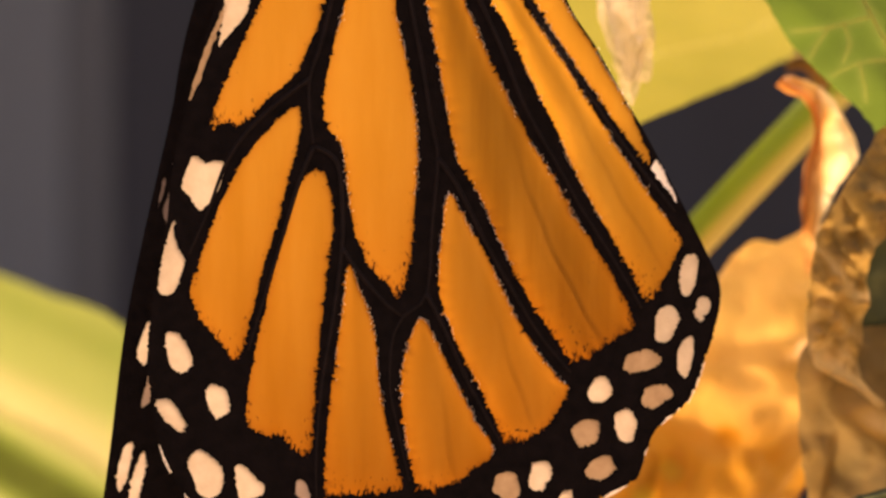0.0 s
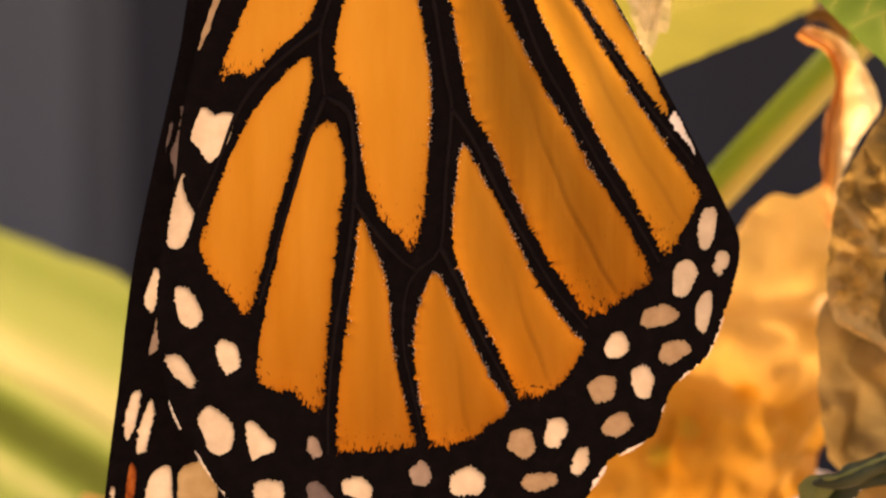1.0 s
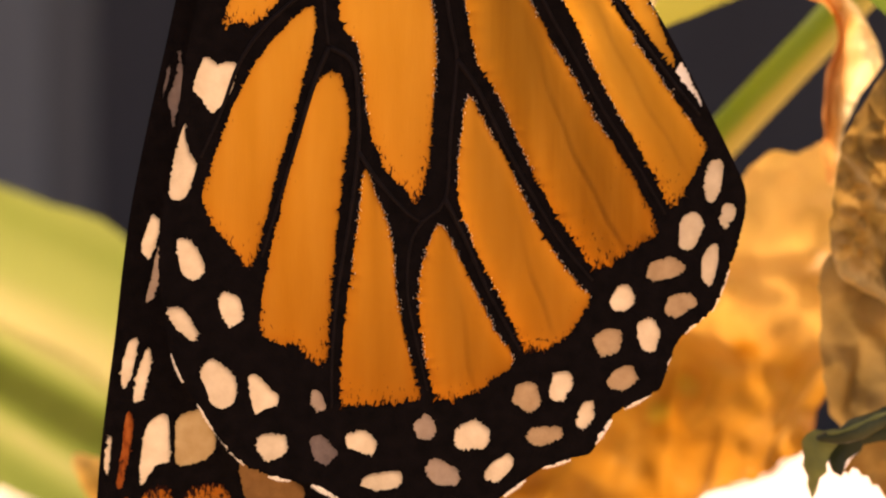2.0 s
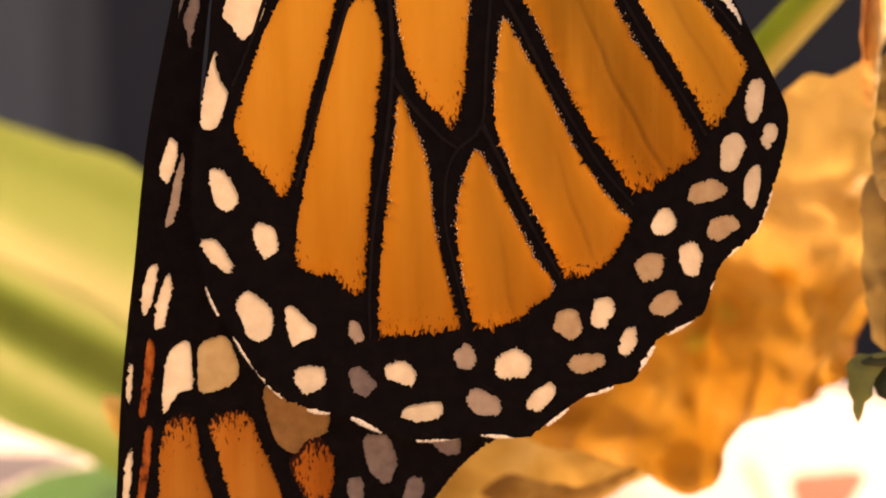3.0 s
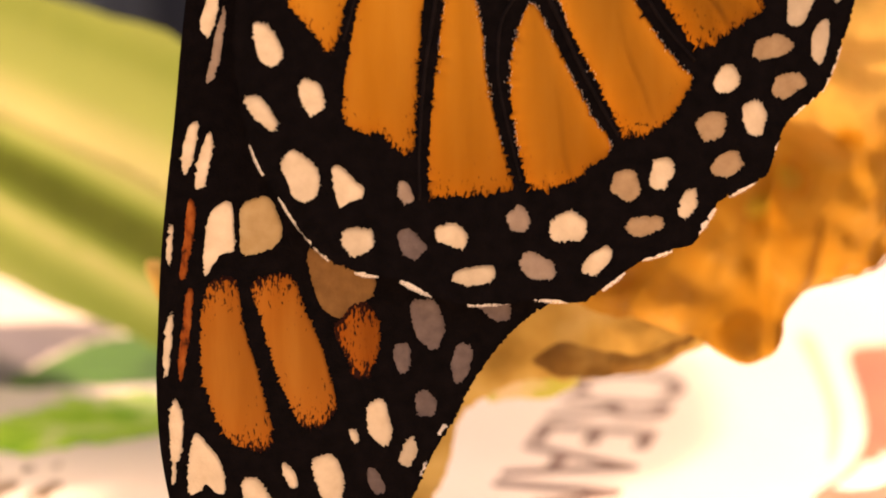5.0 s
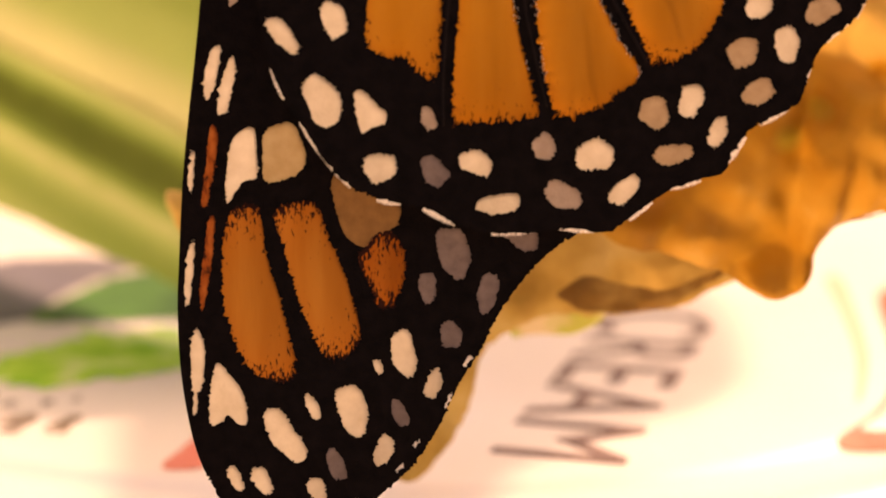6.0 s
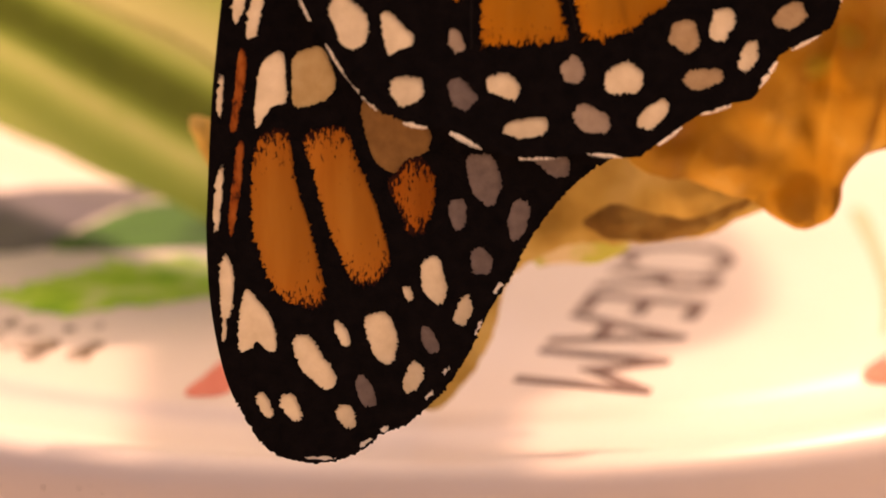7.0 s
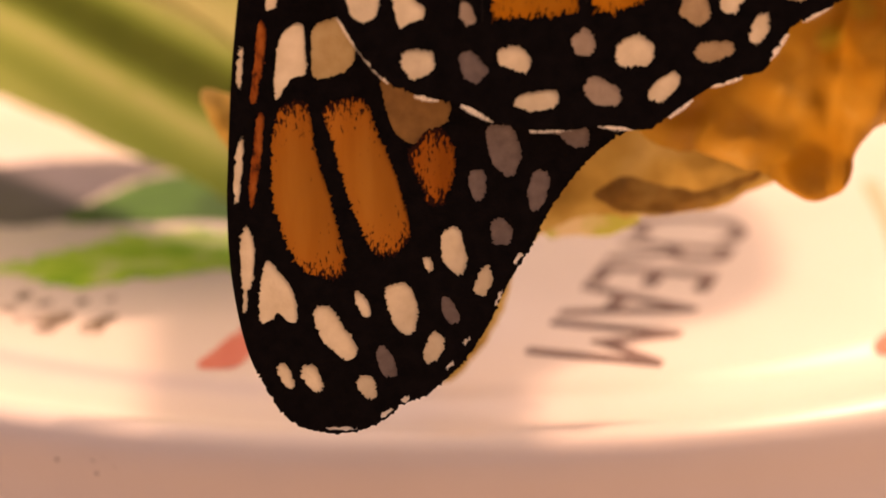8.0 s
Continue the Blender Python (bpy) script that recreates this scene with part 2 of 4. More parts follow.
DEEP_INK = surface("deep_green_ink", [(0.35, (0.028, 0.105, 0.012)), (0.65, (0.065, 0.21, 0.03))], 200, rough=0.4, bump=0.05)
GREY_FIELD = surface("flat_grey", [(0.35, (0.125, 0.115, 0.125)), (0.65, (0.19, 0.175, 0.185))], 120, rough=0.45, bump=0.05)
GOLD_INK = surface("gold_ink", [(0.35, (0.72, 0.50, 0.32)), (0.65, (0.78, 0.56, 0.38))], 200, rough=0.4, bump=0.05)
PAINT = surface("charcoal_paint", [(0.3, (0.0118, 0.0188, 0.0315)), (0.7, (0.0185, 0.0300, 0.0475))], 20, (1, 1, 0.1), rough=0.7, bump=0.3, fine=300)
STEP_PAINT = surface("shade_step_paint", [(0.3, (0.045, 0.063, 0.084)), (0.7, (0.060, 0.083, 0.107))], 14, (1, 1, 0.1), rough=0.7, bump=0.3, fine=300)
GREY_PAINT = surface("grey_paint", [(0.3, (0.068, 0.098, 0.130)), (0.7, (0.090, 0.127, 0.164))], 14, (1, 1, 0.1), rough=0.7, bump=0.3, fine=300)
# unseen deck; its light tan is chosen to bounce warm fill on the tub
TABLE = surface("weathered_wood", [(0.3, (0.34, 0.25, 0.17)), (0.7, (0.48, 0.37, 0.26))], 12, (8, 0.6, 1), rough=0.7, bump=0.4, fine=200)

# ---- mesh helpers ----
from mathutils import geometry

MM = 0.001


def holder(name, label, category, at=Matrix.Identity(4), group="", kind=""):
    ob = new(name)
    ob.empty_display_size = 0.005
    ob.matrix_world = at
    return tagged(ob, label, category, group, kind)


def mesh_of(name, verts, faces, material, smooth=True):
    me = bpy.data.meshes.new(name)
    me.from_pydata([tuple(v) for v in verts], [], [tuple(f) for f in faces])
    me.materials.append(material)
    me.polygons.foreach_set("use_smooth", [smooth] * len(me.polygons))
    me.update()
    return me


def part(name, mesh, parent=None, label=""):
    ob = new(name, mesh)
    ob.parent = parent
    return tagged(ob, label)


def spline(ctrl, step, closed=True):
    """Evenly spaced points on a Catmull-Rom curve through the control points."""
    c = np.array(ctrl, float)
    n = len(c)
    out = []
    for i in range(n if closed else n - 1):
        if closed:
            p0, p1, p2, p3 = c[(i - 1) % n], c[i], c[(i + 1) % n], c[(i + 2) % n]
        else:
            p0, p1, p2, p3 = c[max(i - 1, 0)], c[i], c[i + 1], c[min(i + 2, n - 1)]
        k = max(1, int(np.linalg.norm(p2 - p1) / step))
        for t in np.arange(k) / k:
            out.append(0.5 * (2 * p1 + (p2 - p0) * t + (2 * p0 - 5 * p1 + 4 * p2 - p3) * t * t + (3 * p1 - p0 - 3 * p2 + p3) * t**3))
    if not closed:
        out.append(c[-1])
    return np.array(out)


def ragged(loop, teeth, rng, ends=1.0):
    """The loop with irregular teeth across its line, longer towards its lower end."""
    along = np.roll(loop, -1, 0) - np.roll(loop, 1, 0)
    across = np.stack([along[:, 1], -along[:, 0]], 1) / (np.linalg.norm(along, axis=1, keepdims=True) + 1e-9)
    raw = rng.normal(0, 1, len(loop))
    if ends > 1:
        height = (loop[:, 1] - loop[:, 1].min()) / np.ptp(loop[:, 1])
        raw = raw * (1 + (ends - 1) * np.exp(-height / 0.07))
    return loop + across * (teeth * raw * rng.choice([0.35, 1.0], len(loop), p=[0.55, 0.45]))[:, None]


def inside(points, loop):
    x, y = points[:, 0][:, None], points[:, 1][:, None]
    x1, y1 = loop[:, 0][None], loop[:, 1][None]
    x2, y2 = np.roll(loop, -1, 0)[:, 0][None], np.roll(loop, -1, 0)[:, 1][None]
    cross = ((y1 > y) != (y2 > y)) & (x < (x2 - x1) * (y - y1) / (y2 - y1 + 1e-12) + x1)
    return cross.sum(1) % 2 == 1


def gap(points, loop):
    """How far each point lies from the loop."""
    return np.sqrt((((points[:, None] - loop[None]) ** 2).sum(2)).min(1))


def filled(loop, step, rng):
    """Triangles that fill the loop, with inner points about a step apart."""
    lo, hi = loop.min(0), loop.max(0)
    gx, gy = np.meshgrid(np.arange(lo[0], hi[0], step), np.arange(lo[1], hi[1], step))
    pts = np.stack([gx.ravel(), gy.ravel()], 1)
    pts = pts + rng.uniform(-0.25, 0.25, pts.shape) * step
    if len(pts):
        pts = pts[inside(pts, loop)]
    if len(pts):
        pts = pts[gap(pts, loop) > 0.45 * step]
    every = [Vector(p) for p in np.concatenate([loop, pts]) if True]
    verts, _, faces, *_ = geometry.delaunay_2d_cdt(every, [], [list(range(len(loop)))], 1, 1e-6)
    return np.array([tuple(v) for v in verts]), faces


def slab(flat, faces, front, back):
    """A closed sheet from a flat filling: front and back give its two depths for each point."""
    n = len(flat)
    verts = [(p[0], f, p[1]) for p, f in zip(flat, front)] + [(p[0], b, p[1]) for p, b in zip(flat, back)]
    area = sum(flat[f[0]][0] * (flat[f[1]][1] - flat[f[2]][1]) + flat[f[1]][0] * (flat[f[2]][1] - flat[f[0]][1]) + flat[f[2]][0] * (flat[f[0]][1] - flat[f[1]][1]) for f in faces)
    fs = [tuple(f) if area > 0 else tuple(reversed(f)) for f in faces]
    used = {}
    for f in fs:
        for a, b in zip(f, f[1:] + f[:1]):
            used[(a, b)] = used.get((a, b), 0) + 1
    rim = [(a, b) for a, b in used if (b, a) not in used]
    out = fs + [tuple(n + i for i in reversed(f)) for f in fs]
    for a, b in rim:
        k = len(verts)
        verts += [verts[b], verts[a], verts[n + a], verts[n + b]]
        out.append((k, k + 1, k + 2, k + 3))
    return verts, out


# ---- the butterfly ----
RNG = np.random.default_rng(7)
WING_AXES = Matrix(((0.9987, -0.05076, -0.00454, 0.0), (0.05097, 0.99473, 0.08894, 0.09031), (0.0, -0.08906, 0.99603, 0.03231), (0, 0, 0, 1)))
butterfly = holder("butterfly", "orange and black butterfly hanging with folded white-spotted wings", "butterfly", WING_AXES)

HIND = [(4.67, 19.03), (5.91, 15.03), (7.28, 12.84), (8.65, 10.44), (9.61, 8.83), (11.32, 5.67), (12.65, 3.03), (13.32, 1.36), (13.09, -0.54), (12.56, -2.16), (11.94, -3.79), (11.58, -4.27), (10.37, -5.25), (9.77, -6.42), (9.37, -7.68), (8.31, -8.32), (7.30, -8.86), (6.59, -9.80), (6.16, -10.66), (5.03, -11.04), (3.81, -11.46), (2.55, -12.32), (1.73, -12.94), (1.10, -13.26), (-0.54, -13.08), (-2.18, -13.26), (-3.81, -13.28), (-5.36, -12.88), (-6.56, -12.20), (-8.55, -11.79), (-9.99, -11.16), (-11.01, -10.09), (-11.93, -8.58), (-12.70, -7.37), (-13.29, -5.95), (-13.69, -3.83), (-13.85, -1.70), (-13.65, 0.43), (-13.29, 2.30), (-12.98, 4.43), (-12.75, 6.83), (-12.10, 10.03), (-11.53, 12.16), (-10.66, 14.83), (-8.96, 18.83)]
FORE = [(-10.90, 21.00), (-12.60, 16.00), (-13.30, 13.20), (-13.65, 11.00), (-14.15, 8.60), (-14.95, 5.00), (-15.75, 1.00), (-16.15, -1.90), (-16.50, -5.13), (-16.90, -8.27), (-17.22, -11.21), (-17.46, -14.92), (-17.55, -16.92), (-17.43, -19.94), (-16.89, -23.00), (-16.02, -25.06), (-15.04, -26.44), (-13.74, -27.04), (-12.22, -27.07), (-10.96, -26.64), (-9.95, -25.86), (-8.69, -25.25), (-7.18, -23.86), (-6.17, -22.32), (-5.18, -20.28), (-4.19, -18.66), (-3.33, -16.95), (-2.22, -15.44), (-0.99, -14.20), (0.24, -13.40), (1.20, -12.20), (-0.50, -12.40), (-3.80, -12.50), (-6.30, -11.50), (-9.50, -10.40), (-11.20, -8.30), (-12.60, -5.80), (-13.15, -3.80), (-13.40, -1.70), (-13.50, 0.40), (-13.20, 4.40), (-12.40, 10.00), (-11.80, 13.00), (-9.50, 19.00), (-9.20, 21.00)]


FIELDS = {"hind": [], "fore": []}
OUTLINES = {"hind": HIND, "fore": FORE}
hind, fore = "hind", "fore"


def cell(wing, ctrl, pleat=0.0, material=None):
    material = material or (SHADED_BARS if wing == "fore" else AMBER_SHADE if pleat >= 0.3 else ORANGE)
    FIELDS[wing].append(("orange_cell", ragged(spline(ctrl, 0.07), 0.07, RNG, 2.0), material, 0.12 + pleat, 0.13 if pleat else 0.3))


def patch(wing, ctrl, material):
    name = "rust_streak" if material is RED else "pale_patch"
    FIELDS[wing].append((name, ragged(spline(ctrl, 0.085), 0.04, RNG), material, 0.0, 0.6))


def spot(wing, at, a, b, angle, material):
    """A rounded, slightly irregular white spot."""
    a, b = a * 0.93, b * 0.93
    n = max(18, int(2 * math.pi * math.sqrt(a * b) / 0.055))
    t = np.arange(n) / n * 2 * math.pi
    phase = RNG.uniform(0, 6.28, 3)
    r = 1 + 0.07 * np.sin(2 * t + phase[0]) + 0.06 * np.sin(3 * t + phase[1]) + 0.04 * np.sin(5 * t + phase[2])
    x = a * r * np.sign(np.cos(t)) * np.abs(np.cos(t)) ** 0.86
    y = b * r * np.sign(np.sin(t)) * np.abs(np.sin(t)) ** 0.86
    # forewing spots take the deeper painted shade beside the hindwing
    if wing == "fore" and material is DULL_SHADE:
        material = SMOKY_SHADE
    c, s = math.cos(radians(angle)), math.sin(radians(angle))
    loop = np.stack([at[0] + c * x - s * y, at[1] + s * x + c * y], 1)
    FIELDS[wing].append(("white_spot" if material is CREAM else "fringe" if material is FRINGE else "dusky_spot", ragged(loop, 0.045, RNG), material, 0.0, 0.6))


def membrane(name, wing, label):
    """The black wing with its coloured fields let into it as thin, light-passing scales."""
    smooth = spline(OUTLINES[wing], 0.10)
    # the leading edge is smooth, the outer margin ragged
    lead = (smooth[:, 0] < -11.5) & (smooth[:, 1] > -24.0) if wing == "fore" else smooth[:, 1] > 1.0
    loop = np.where(lead[:, None], smooth, ragged(smooth, 0.05, RNG))
    holes = [f[1] for f in FIELDS[wing]]
    lo, hi = loop.min(0), loop.max(0)
    gx, gy = np.meshgrid(np.arange(lo[0], hi[0], 0.9), np.arange(lo[1], hi[1], 0.9))
    grid = np.stack([gx.ravel(), gy.ravel()], 1)
    grid = grid[inside(grid, loop)]
    for h in [loop] + holes:
        grid = grid[gap(grid, h) > 0.3]
    points, edges = [], []
    for h in [loop] + holes:
        k = len(points)
        points += [Vector(p) for p in h]
        edges += [(k + i, k + (i + 1) % len(h)) for i in range(len(h))]
    points += [Vector(p) for p in grid]
    verts, _, faces, *_ = geometry.delaunay_2d_cdt(points, edges, [], 0, 1e-6)
    flat = np.array([tuple(v) for v in verts])
    centres = np.array([flat[list(f)].mean(0) for f in faces])
    keep = inside(centres, loop)
    for h in holes:
        keep &= ~inside(centres, h)
    faces = [f for f, k in zip(faces, keep) if k]
    used = sorted({i for f in faces for i in f})
    index = {i: n for n, i in enumerate(used)}
    flat, faces = flat[used], [[index[i] for i in f] for f in faces]
    zero = np.zeros(len(flat))
    verts, fs = slab(flat, faces, zero - 0.05, zero + 0.05)
    sheet = part(name, mesh_of(name, np.array(verts) * MM, fs, BLACK), butterfly, label)
    for title, h, material, pillow, step in FIELDS[wing]:
        flat, faces = filled(h, step, RNG)
        y = np.zeros(len(flat))
        if pillow:
            far = gap(flat, h)
            axis = np.linalg.svd(h - h.mean(0))[2][0]
            axis = axis if axis[1] > 0 else -axis
            side = (flat - h.mean(0)) @ np.array([axis[1], -axis[0]])
            wide = np.abs((h - h.mean(0)) @ np.array([axis[1], -axis[0]])).max()
            y = -0.12 * (1 - np.exp(-far / 0.6))
            if pillow > 0.12:
                # a sharp crease along the cell, and a slope to either side of it
                run = (flat - h.mean(0)) @ axis
                bend = 0.12 * wide * np.sin(run * 0.35) + 0.05 * np.sin(run * 1.9 + wide)
                crease = (np.exp(-(((side - 0.10 * wide - bend) / 0.12) ** 2)) - 0.7 * np.exp(-(((side - 0.10 * wide - bend - 0.26) / 0.16) ** 2))) / (1 + np.exp((run + 0.05 * np.ptp(run)) / 1.2))
                y += (-(pillow - 0.12) * 0.15 * crease + (pillow - 0.12) * 1.1 * np.tanh((side - 0.1 * wide) / (0.45 * wide))) * (1 - np.exp(-far / 0.35))
        verts = [(p[0] * MM, d * MM, p[1] * MM) for p, d in zip(flat, y - (0.01 if pillow else 0.022))]
        me = mesh_of(title, verts, [tuple(f) for f in faces], material)
        if pillow:
            lengthwise = (flat - h.mean(0)) @ axis
            run = np.minimum(lengthwise - lengthwise.min(), lengthwise.max() - lengthwise)
            low = (flat[:, 1] - flat[:, 1].min()) / np.ptp(flat[:, 1])
            if wing == "hind":
                # the narrow cell on the rear margin runs out without dark scales
                dust_light_mix = 0.16 * np.exp(-far / 0.25) + (0.0 if h[:, 1].min() > 7.0 and h[:, 0].min() > 0 else 0.20) * np.exp(-low / 0.16)
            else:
                # dark scales at edges and ends; slight overall rust dulls like shade
                dust_light_mix = 0.02 + 0.10 * np.exp(-far / 0.25) + 0.40 * np.exp(-run / min(1.3, 0.2 * np.ptp(lengthwise)))
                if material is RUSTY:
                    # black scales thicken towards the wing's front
                    dust_light_mix += 0.06 + 0.24 * np.exp(-np.clip(flat[:, 0] - flat[:, 0].min() - 0.2, 0, None) / 0.55)
            me.attributes.new("dust_light_mix", "FLOAT", "POINT").data.foreach_set("value", dust_light_mix.astype(np.float32))
            # painted shade, growing down the hindwing
            margin_shade = np.clip((9.0 - flat[:, 1]) / 18.0, 0, 1) if wing == "hind" else np.zeros(len(flat))
            me.attributes.new("margin_shade", "FLOAT", "POINT").data.foreach_set("value", margin_shade.astype(np.float32))
        part(title, me, sheet)
    return sheet


def tube(path, radii, sides=8):
    """A swept round rod through 3D points."""
    p = np.array(path, float)
    along = np.gradient(p, axis=0)
    along /= np.linalg.norm(along, axis=1, keepdims=True) + 1e-12
    hint = np.array([0.13, 1.0, 0.07])
    u = np.cross(along, hint)
    u /= np.linalg.norm(u, axis=1, keepdims=True) + 1e-12
    w = np.cross(along, u)
    verts, faces = [], []
    for i in range(len(p)):
        for k in range(sides):
            a = 2 * math.pi * k / sides
            verts.append(p[i] + radii[i] * (math.cos(a) * u[i] + math.sin(a) * w[i]))
    for i in range(len(p) - 1):
        for k in range(sides):
            j = (k + 1) % sides
            faces.append((i * sides + k, i * sides + j, (i + 1) * sides + j, (i + 1) * sides + k))
    faces.append(tuple(range(sides))[::-1])
    faces.append(tuple(range((len(p) - 1) * sides, len(p) * sides)))
    return verts, faces


def vein(wing, ctrl, thick=1.0):
    wing = SHEET[wing]
    line = spline(ctrl, 0.4, closed=False)
    if thick < 0.7 and any((inside(line, f[1]) | (gap(line, f[1]) < 0.1)).any() for f in FIELDS["hind"]):
        return None
    n = len(line)
    path = [(x, -0.03 if thick > 0.7 else -0.005, z) for x, z in line]
    verts, faces = tube(path, [(0.13 - 0.07 * i / n) * thick for i in range(n)])
    return part("vein", mesh_of("vein", np.array(verts) * MM, faces, VEIN if thick > 0.7 else BLACK), wing)


def fringe(wing, a, b):
    """A short row of white hair scales on the wing's margin."""
    a, b = np.array(a), np.array(b)
    mid = np.array((-2.0, 0.0)) if wing == "hind" else np.array((-11.0, -8.0))
    wing = SHEET[wing]
    way = (b - a) / np.linalg.norm(b - a)
    out = np.array((way[1], -way[0]))
    out = out if out @ ((a + b) / 2 - mid) > 0 else -out
    verts, faces = [], []
    count = int(np.linalg.norm(b - a) / 0.03)
    depth = 0.045

    def hair(root, tip, w, d):
        k = len(verts)
        verts.extend([(*(root - w), d), (*(root + w), d), (*(tip + w * 0.5), d), (*(tip - w * 0.5), d)])
        faces.append((k, k + 1, k + 2, k + 3))

    # a dense band along the margin, with single hairs standing out of it
    for i in range(count):
        swell = 0.55 + 0.45 * math.sin(math.pi * (i + 0.5) / count)
        at_edge = a + (b - a) * (i + 0.5) / count
        hair(at_edge - out * 0.12, at_edge + out * 0.125 * swell * RNG.uniform(0.85, 1.15), way * 0.016, depth)
        if RNG.random() < 0.7:
            lean = out + way * RNG.uniform(-0.2, 0.2)
            hair(at_edge - out * 0.02, at_edge + lean * RNG.uniform(0.13, 0.20) * swell, way * 0.012, depth + 0.012)
    return part("fringe", mesh_of("fringe", [(x * MM, d * MM, z * MM) for x, z, d in verts], faces, FRINGE, False), wing)


# orange cells and spots of the hindwing
cell(hind, [(-7.76, 17.79), (-8.62, 14.85), (-9.20, 13.51), (-10.12, 11.38), (-10.98, 9.03), (-10.24, 9.03), (-9.44, 8.99), (-8.25, 10.20), (-7.06, 11.33), (-6.40, 12.61), (-5.75, 14.35), (-4.97, 17.82)])
cell(hind, [(-6.79, 9.81), (-6.83, 8.21), (-7.43, 5.80), (-7.83, 4.20), (-8.48, 2.06), (-9.13, -0.62), (-9.66, -2.14), (-10.33, -1.47), (-11.13, -0.57), (-11.66, 0.31), (-11.88, 1.11), (-11.54, 2.31), (-10.88, 4.18), (-10.23, 5.78), (-9.17, 7.66), (-7.85, 9.13)])
cell(hind, [(-6.05, 6.88), (-5.57, 6.62), (-5.25, 5.55), (-5.16, 4.22), (-5.42, 2.07), (-5.67, -0.34), (-5.92, -3.28), (-6.17, -6.56), (-6.97, -6.29), (-7.51, -5.75), (-8.58, -5.59), (-9.17, -5.03), (-9.12, -3.56), (-8.60, -0.88), (-7.95, 2.06), (-7.29, 4.47), (-6.77, 6.08)])
cell(hind, [(-3.91, 18.90), (-4.63, 14.90), (-5.21, 12.76), (-5.67, 10.09), (-5.45, 8.89), (-4.78, 7.96), (-4.59, 6.63), (-4.31, 4.76), (-3.95, 3.42), (-3.28, 2.08), (-2.47, 1.34), (-2.12, 0.80), (-1.67, 1.69), (-1.41, 3.43), (-1.24, 6.12), (-1.17, 8.53), (-1.51, 10.93), (-2.00, 13.33), (-2.28, 14.93), (-2.57, 18.92)])
cell(hind, [(-4.43, 2.40), (-3.81, 1.01), (-3.26, -0.33), (-3.04, -1.67), (-2.92, -3.28), (-2.56, -5.16), (-2.01, -7.31), (-1.88, -8.25), (-3.22, -8.44), (-4.56, -8.49), (-5.44, -8.38), (-5.45, -6.50), (-5.25, -3.82), (-4.94, -1.67), (-4.69, 0.47)], pleat=0.1)
cell(hind, [(-0.98, -0.13), (-0.44, -0.85), (0.51, -2.73), (1.60, -4.88), (2.53, -6.39), (1.75, -7.20), (0.54, -8.01), (-0.93, -8.22), (-1.34, -7.58), (-1.62, -6.23), (-1.87, -4.35), (-1.88, -2.74), (-1.52, -1.13)], pleat=0.22)
cell(hind, [(0.32, 5.78), (1.27, 4.26), (2.36, 2.38), (3.32, 0.37), (4.55, -1.65), (5.64, -2.99), (6.02, -3.53), (5.51, -4.56), (4.58, -5.61), (3.23, -6.07), (2.68, -5.29), (1.86, -3.54), (0.77, -1.39), (0.01, 0.49), (-0.16, 1.56), (-0.07, 3.44)], pleat=0.22)
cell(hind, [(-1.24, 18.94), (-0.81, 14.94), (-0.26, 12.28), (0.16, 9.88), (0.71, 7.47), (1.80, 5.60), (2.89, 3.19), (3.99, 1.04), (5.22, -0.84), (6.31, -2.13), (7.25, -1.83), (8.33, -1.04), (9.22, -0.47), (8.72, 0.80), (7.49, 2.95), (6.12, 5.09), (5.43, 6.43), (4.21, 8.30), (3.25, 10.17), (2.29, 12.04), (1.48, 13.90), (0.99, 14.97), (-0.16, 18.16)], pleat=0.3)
cell(hind, [(0.64, 18.17), (2.27, 14.98), (3.09, 13.65), (4.18, 11.25), (5.42, 8.85), (6.38, 6.71), (7.75, 4.29), (8.85, 2.41), (9.73, 0.75), (10.35, 1.34), (11.02, 2.56), (11.45, 3.64), (11.00, 4.31), (9.63, 6.19), (7.99, 8.60), (6.62, 10.74), (5.25, 12.87), (3.75, 15.00), (1.99, 17.92)], pleat=0.28, material=GILT_LIT)
cell(hind, [(2.66, 17.66), (4.29, 15.01), (5.79, 12.72), (7.29, 10.61), (8.66, 8.66), (9.28, 7.84), (9.70, 7.30), (9.93, 7.36), (9.74, 7.98), (9.32, 8.95), (8.62, 10.44), (7.09, 12.89), (5.77, 15.02), (4.54, 17.69)], material=GILT_LIT)
patch(hind, [(9.98, 7.04), (10.28, 6.64), (10.80, 5.95), (11.20, 5.37), (11.12, 5.82), (10.70, 6.66), (10.36, 7.28), (10.16, 7.44)], FRINGE)
patch(hind, [(-10.14, 16.03), (-9.16, 15.77), (-9.15, 14.84), (-9.47, 13.99), (-10.26, 13.02), (-10.60, 12.65), (-10.47, 13.77)], CREAM)
patch(hind, [(-11.83, 7.36), (-11.55, 7.41), (-11.19, 7.13), (-10.68, 7.26), (-10.35, 6.96), (-10.48, 6.09), (-10.95, 5.32), (-11.33, 4.90), (-11.66, 5.06), (-11.92, 5.57), (-12.30, 5.90), (-12.14, 6.64)], CREAM)
patch(hind, [(-12.66, 4.36), (-12.59, 3.52), (-12.29, 2.88), (-12.14, 2.44), (-12.34, 1.72), (-12.60, 1.06), (-13.01, 0.88), (-13.34, 1.06), (-13.31, 1.98), (-13.08, 3.13), (-12.87, 3.90)], CREAM)
patch(hind, [(-9.70, -7.19), (-9.30, -7.12), (-8.74, -7.68), (-8.30, -8.13), (-8.45, -8.53), (-9.00, -8.72), (-9.40, -8.89), (-9.64, -8.11)], CREAM)
spot(hind, (11.79, 2.02), 1.01, 0.49, 80, CREAM)
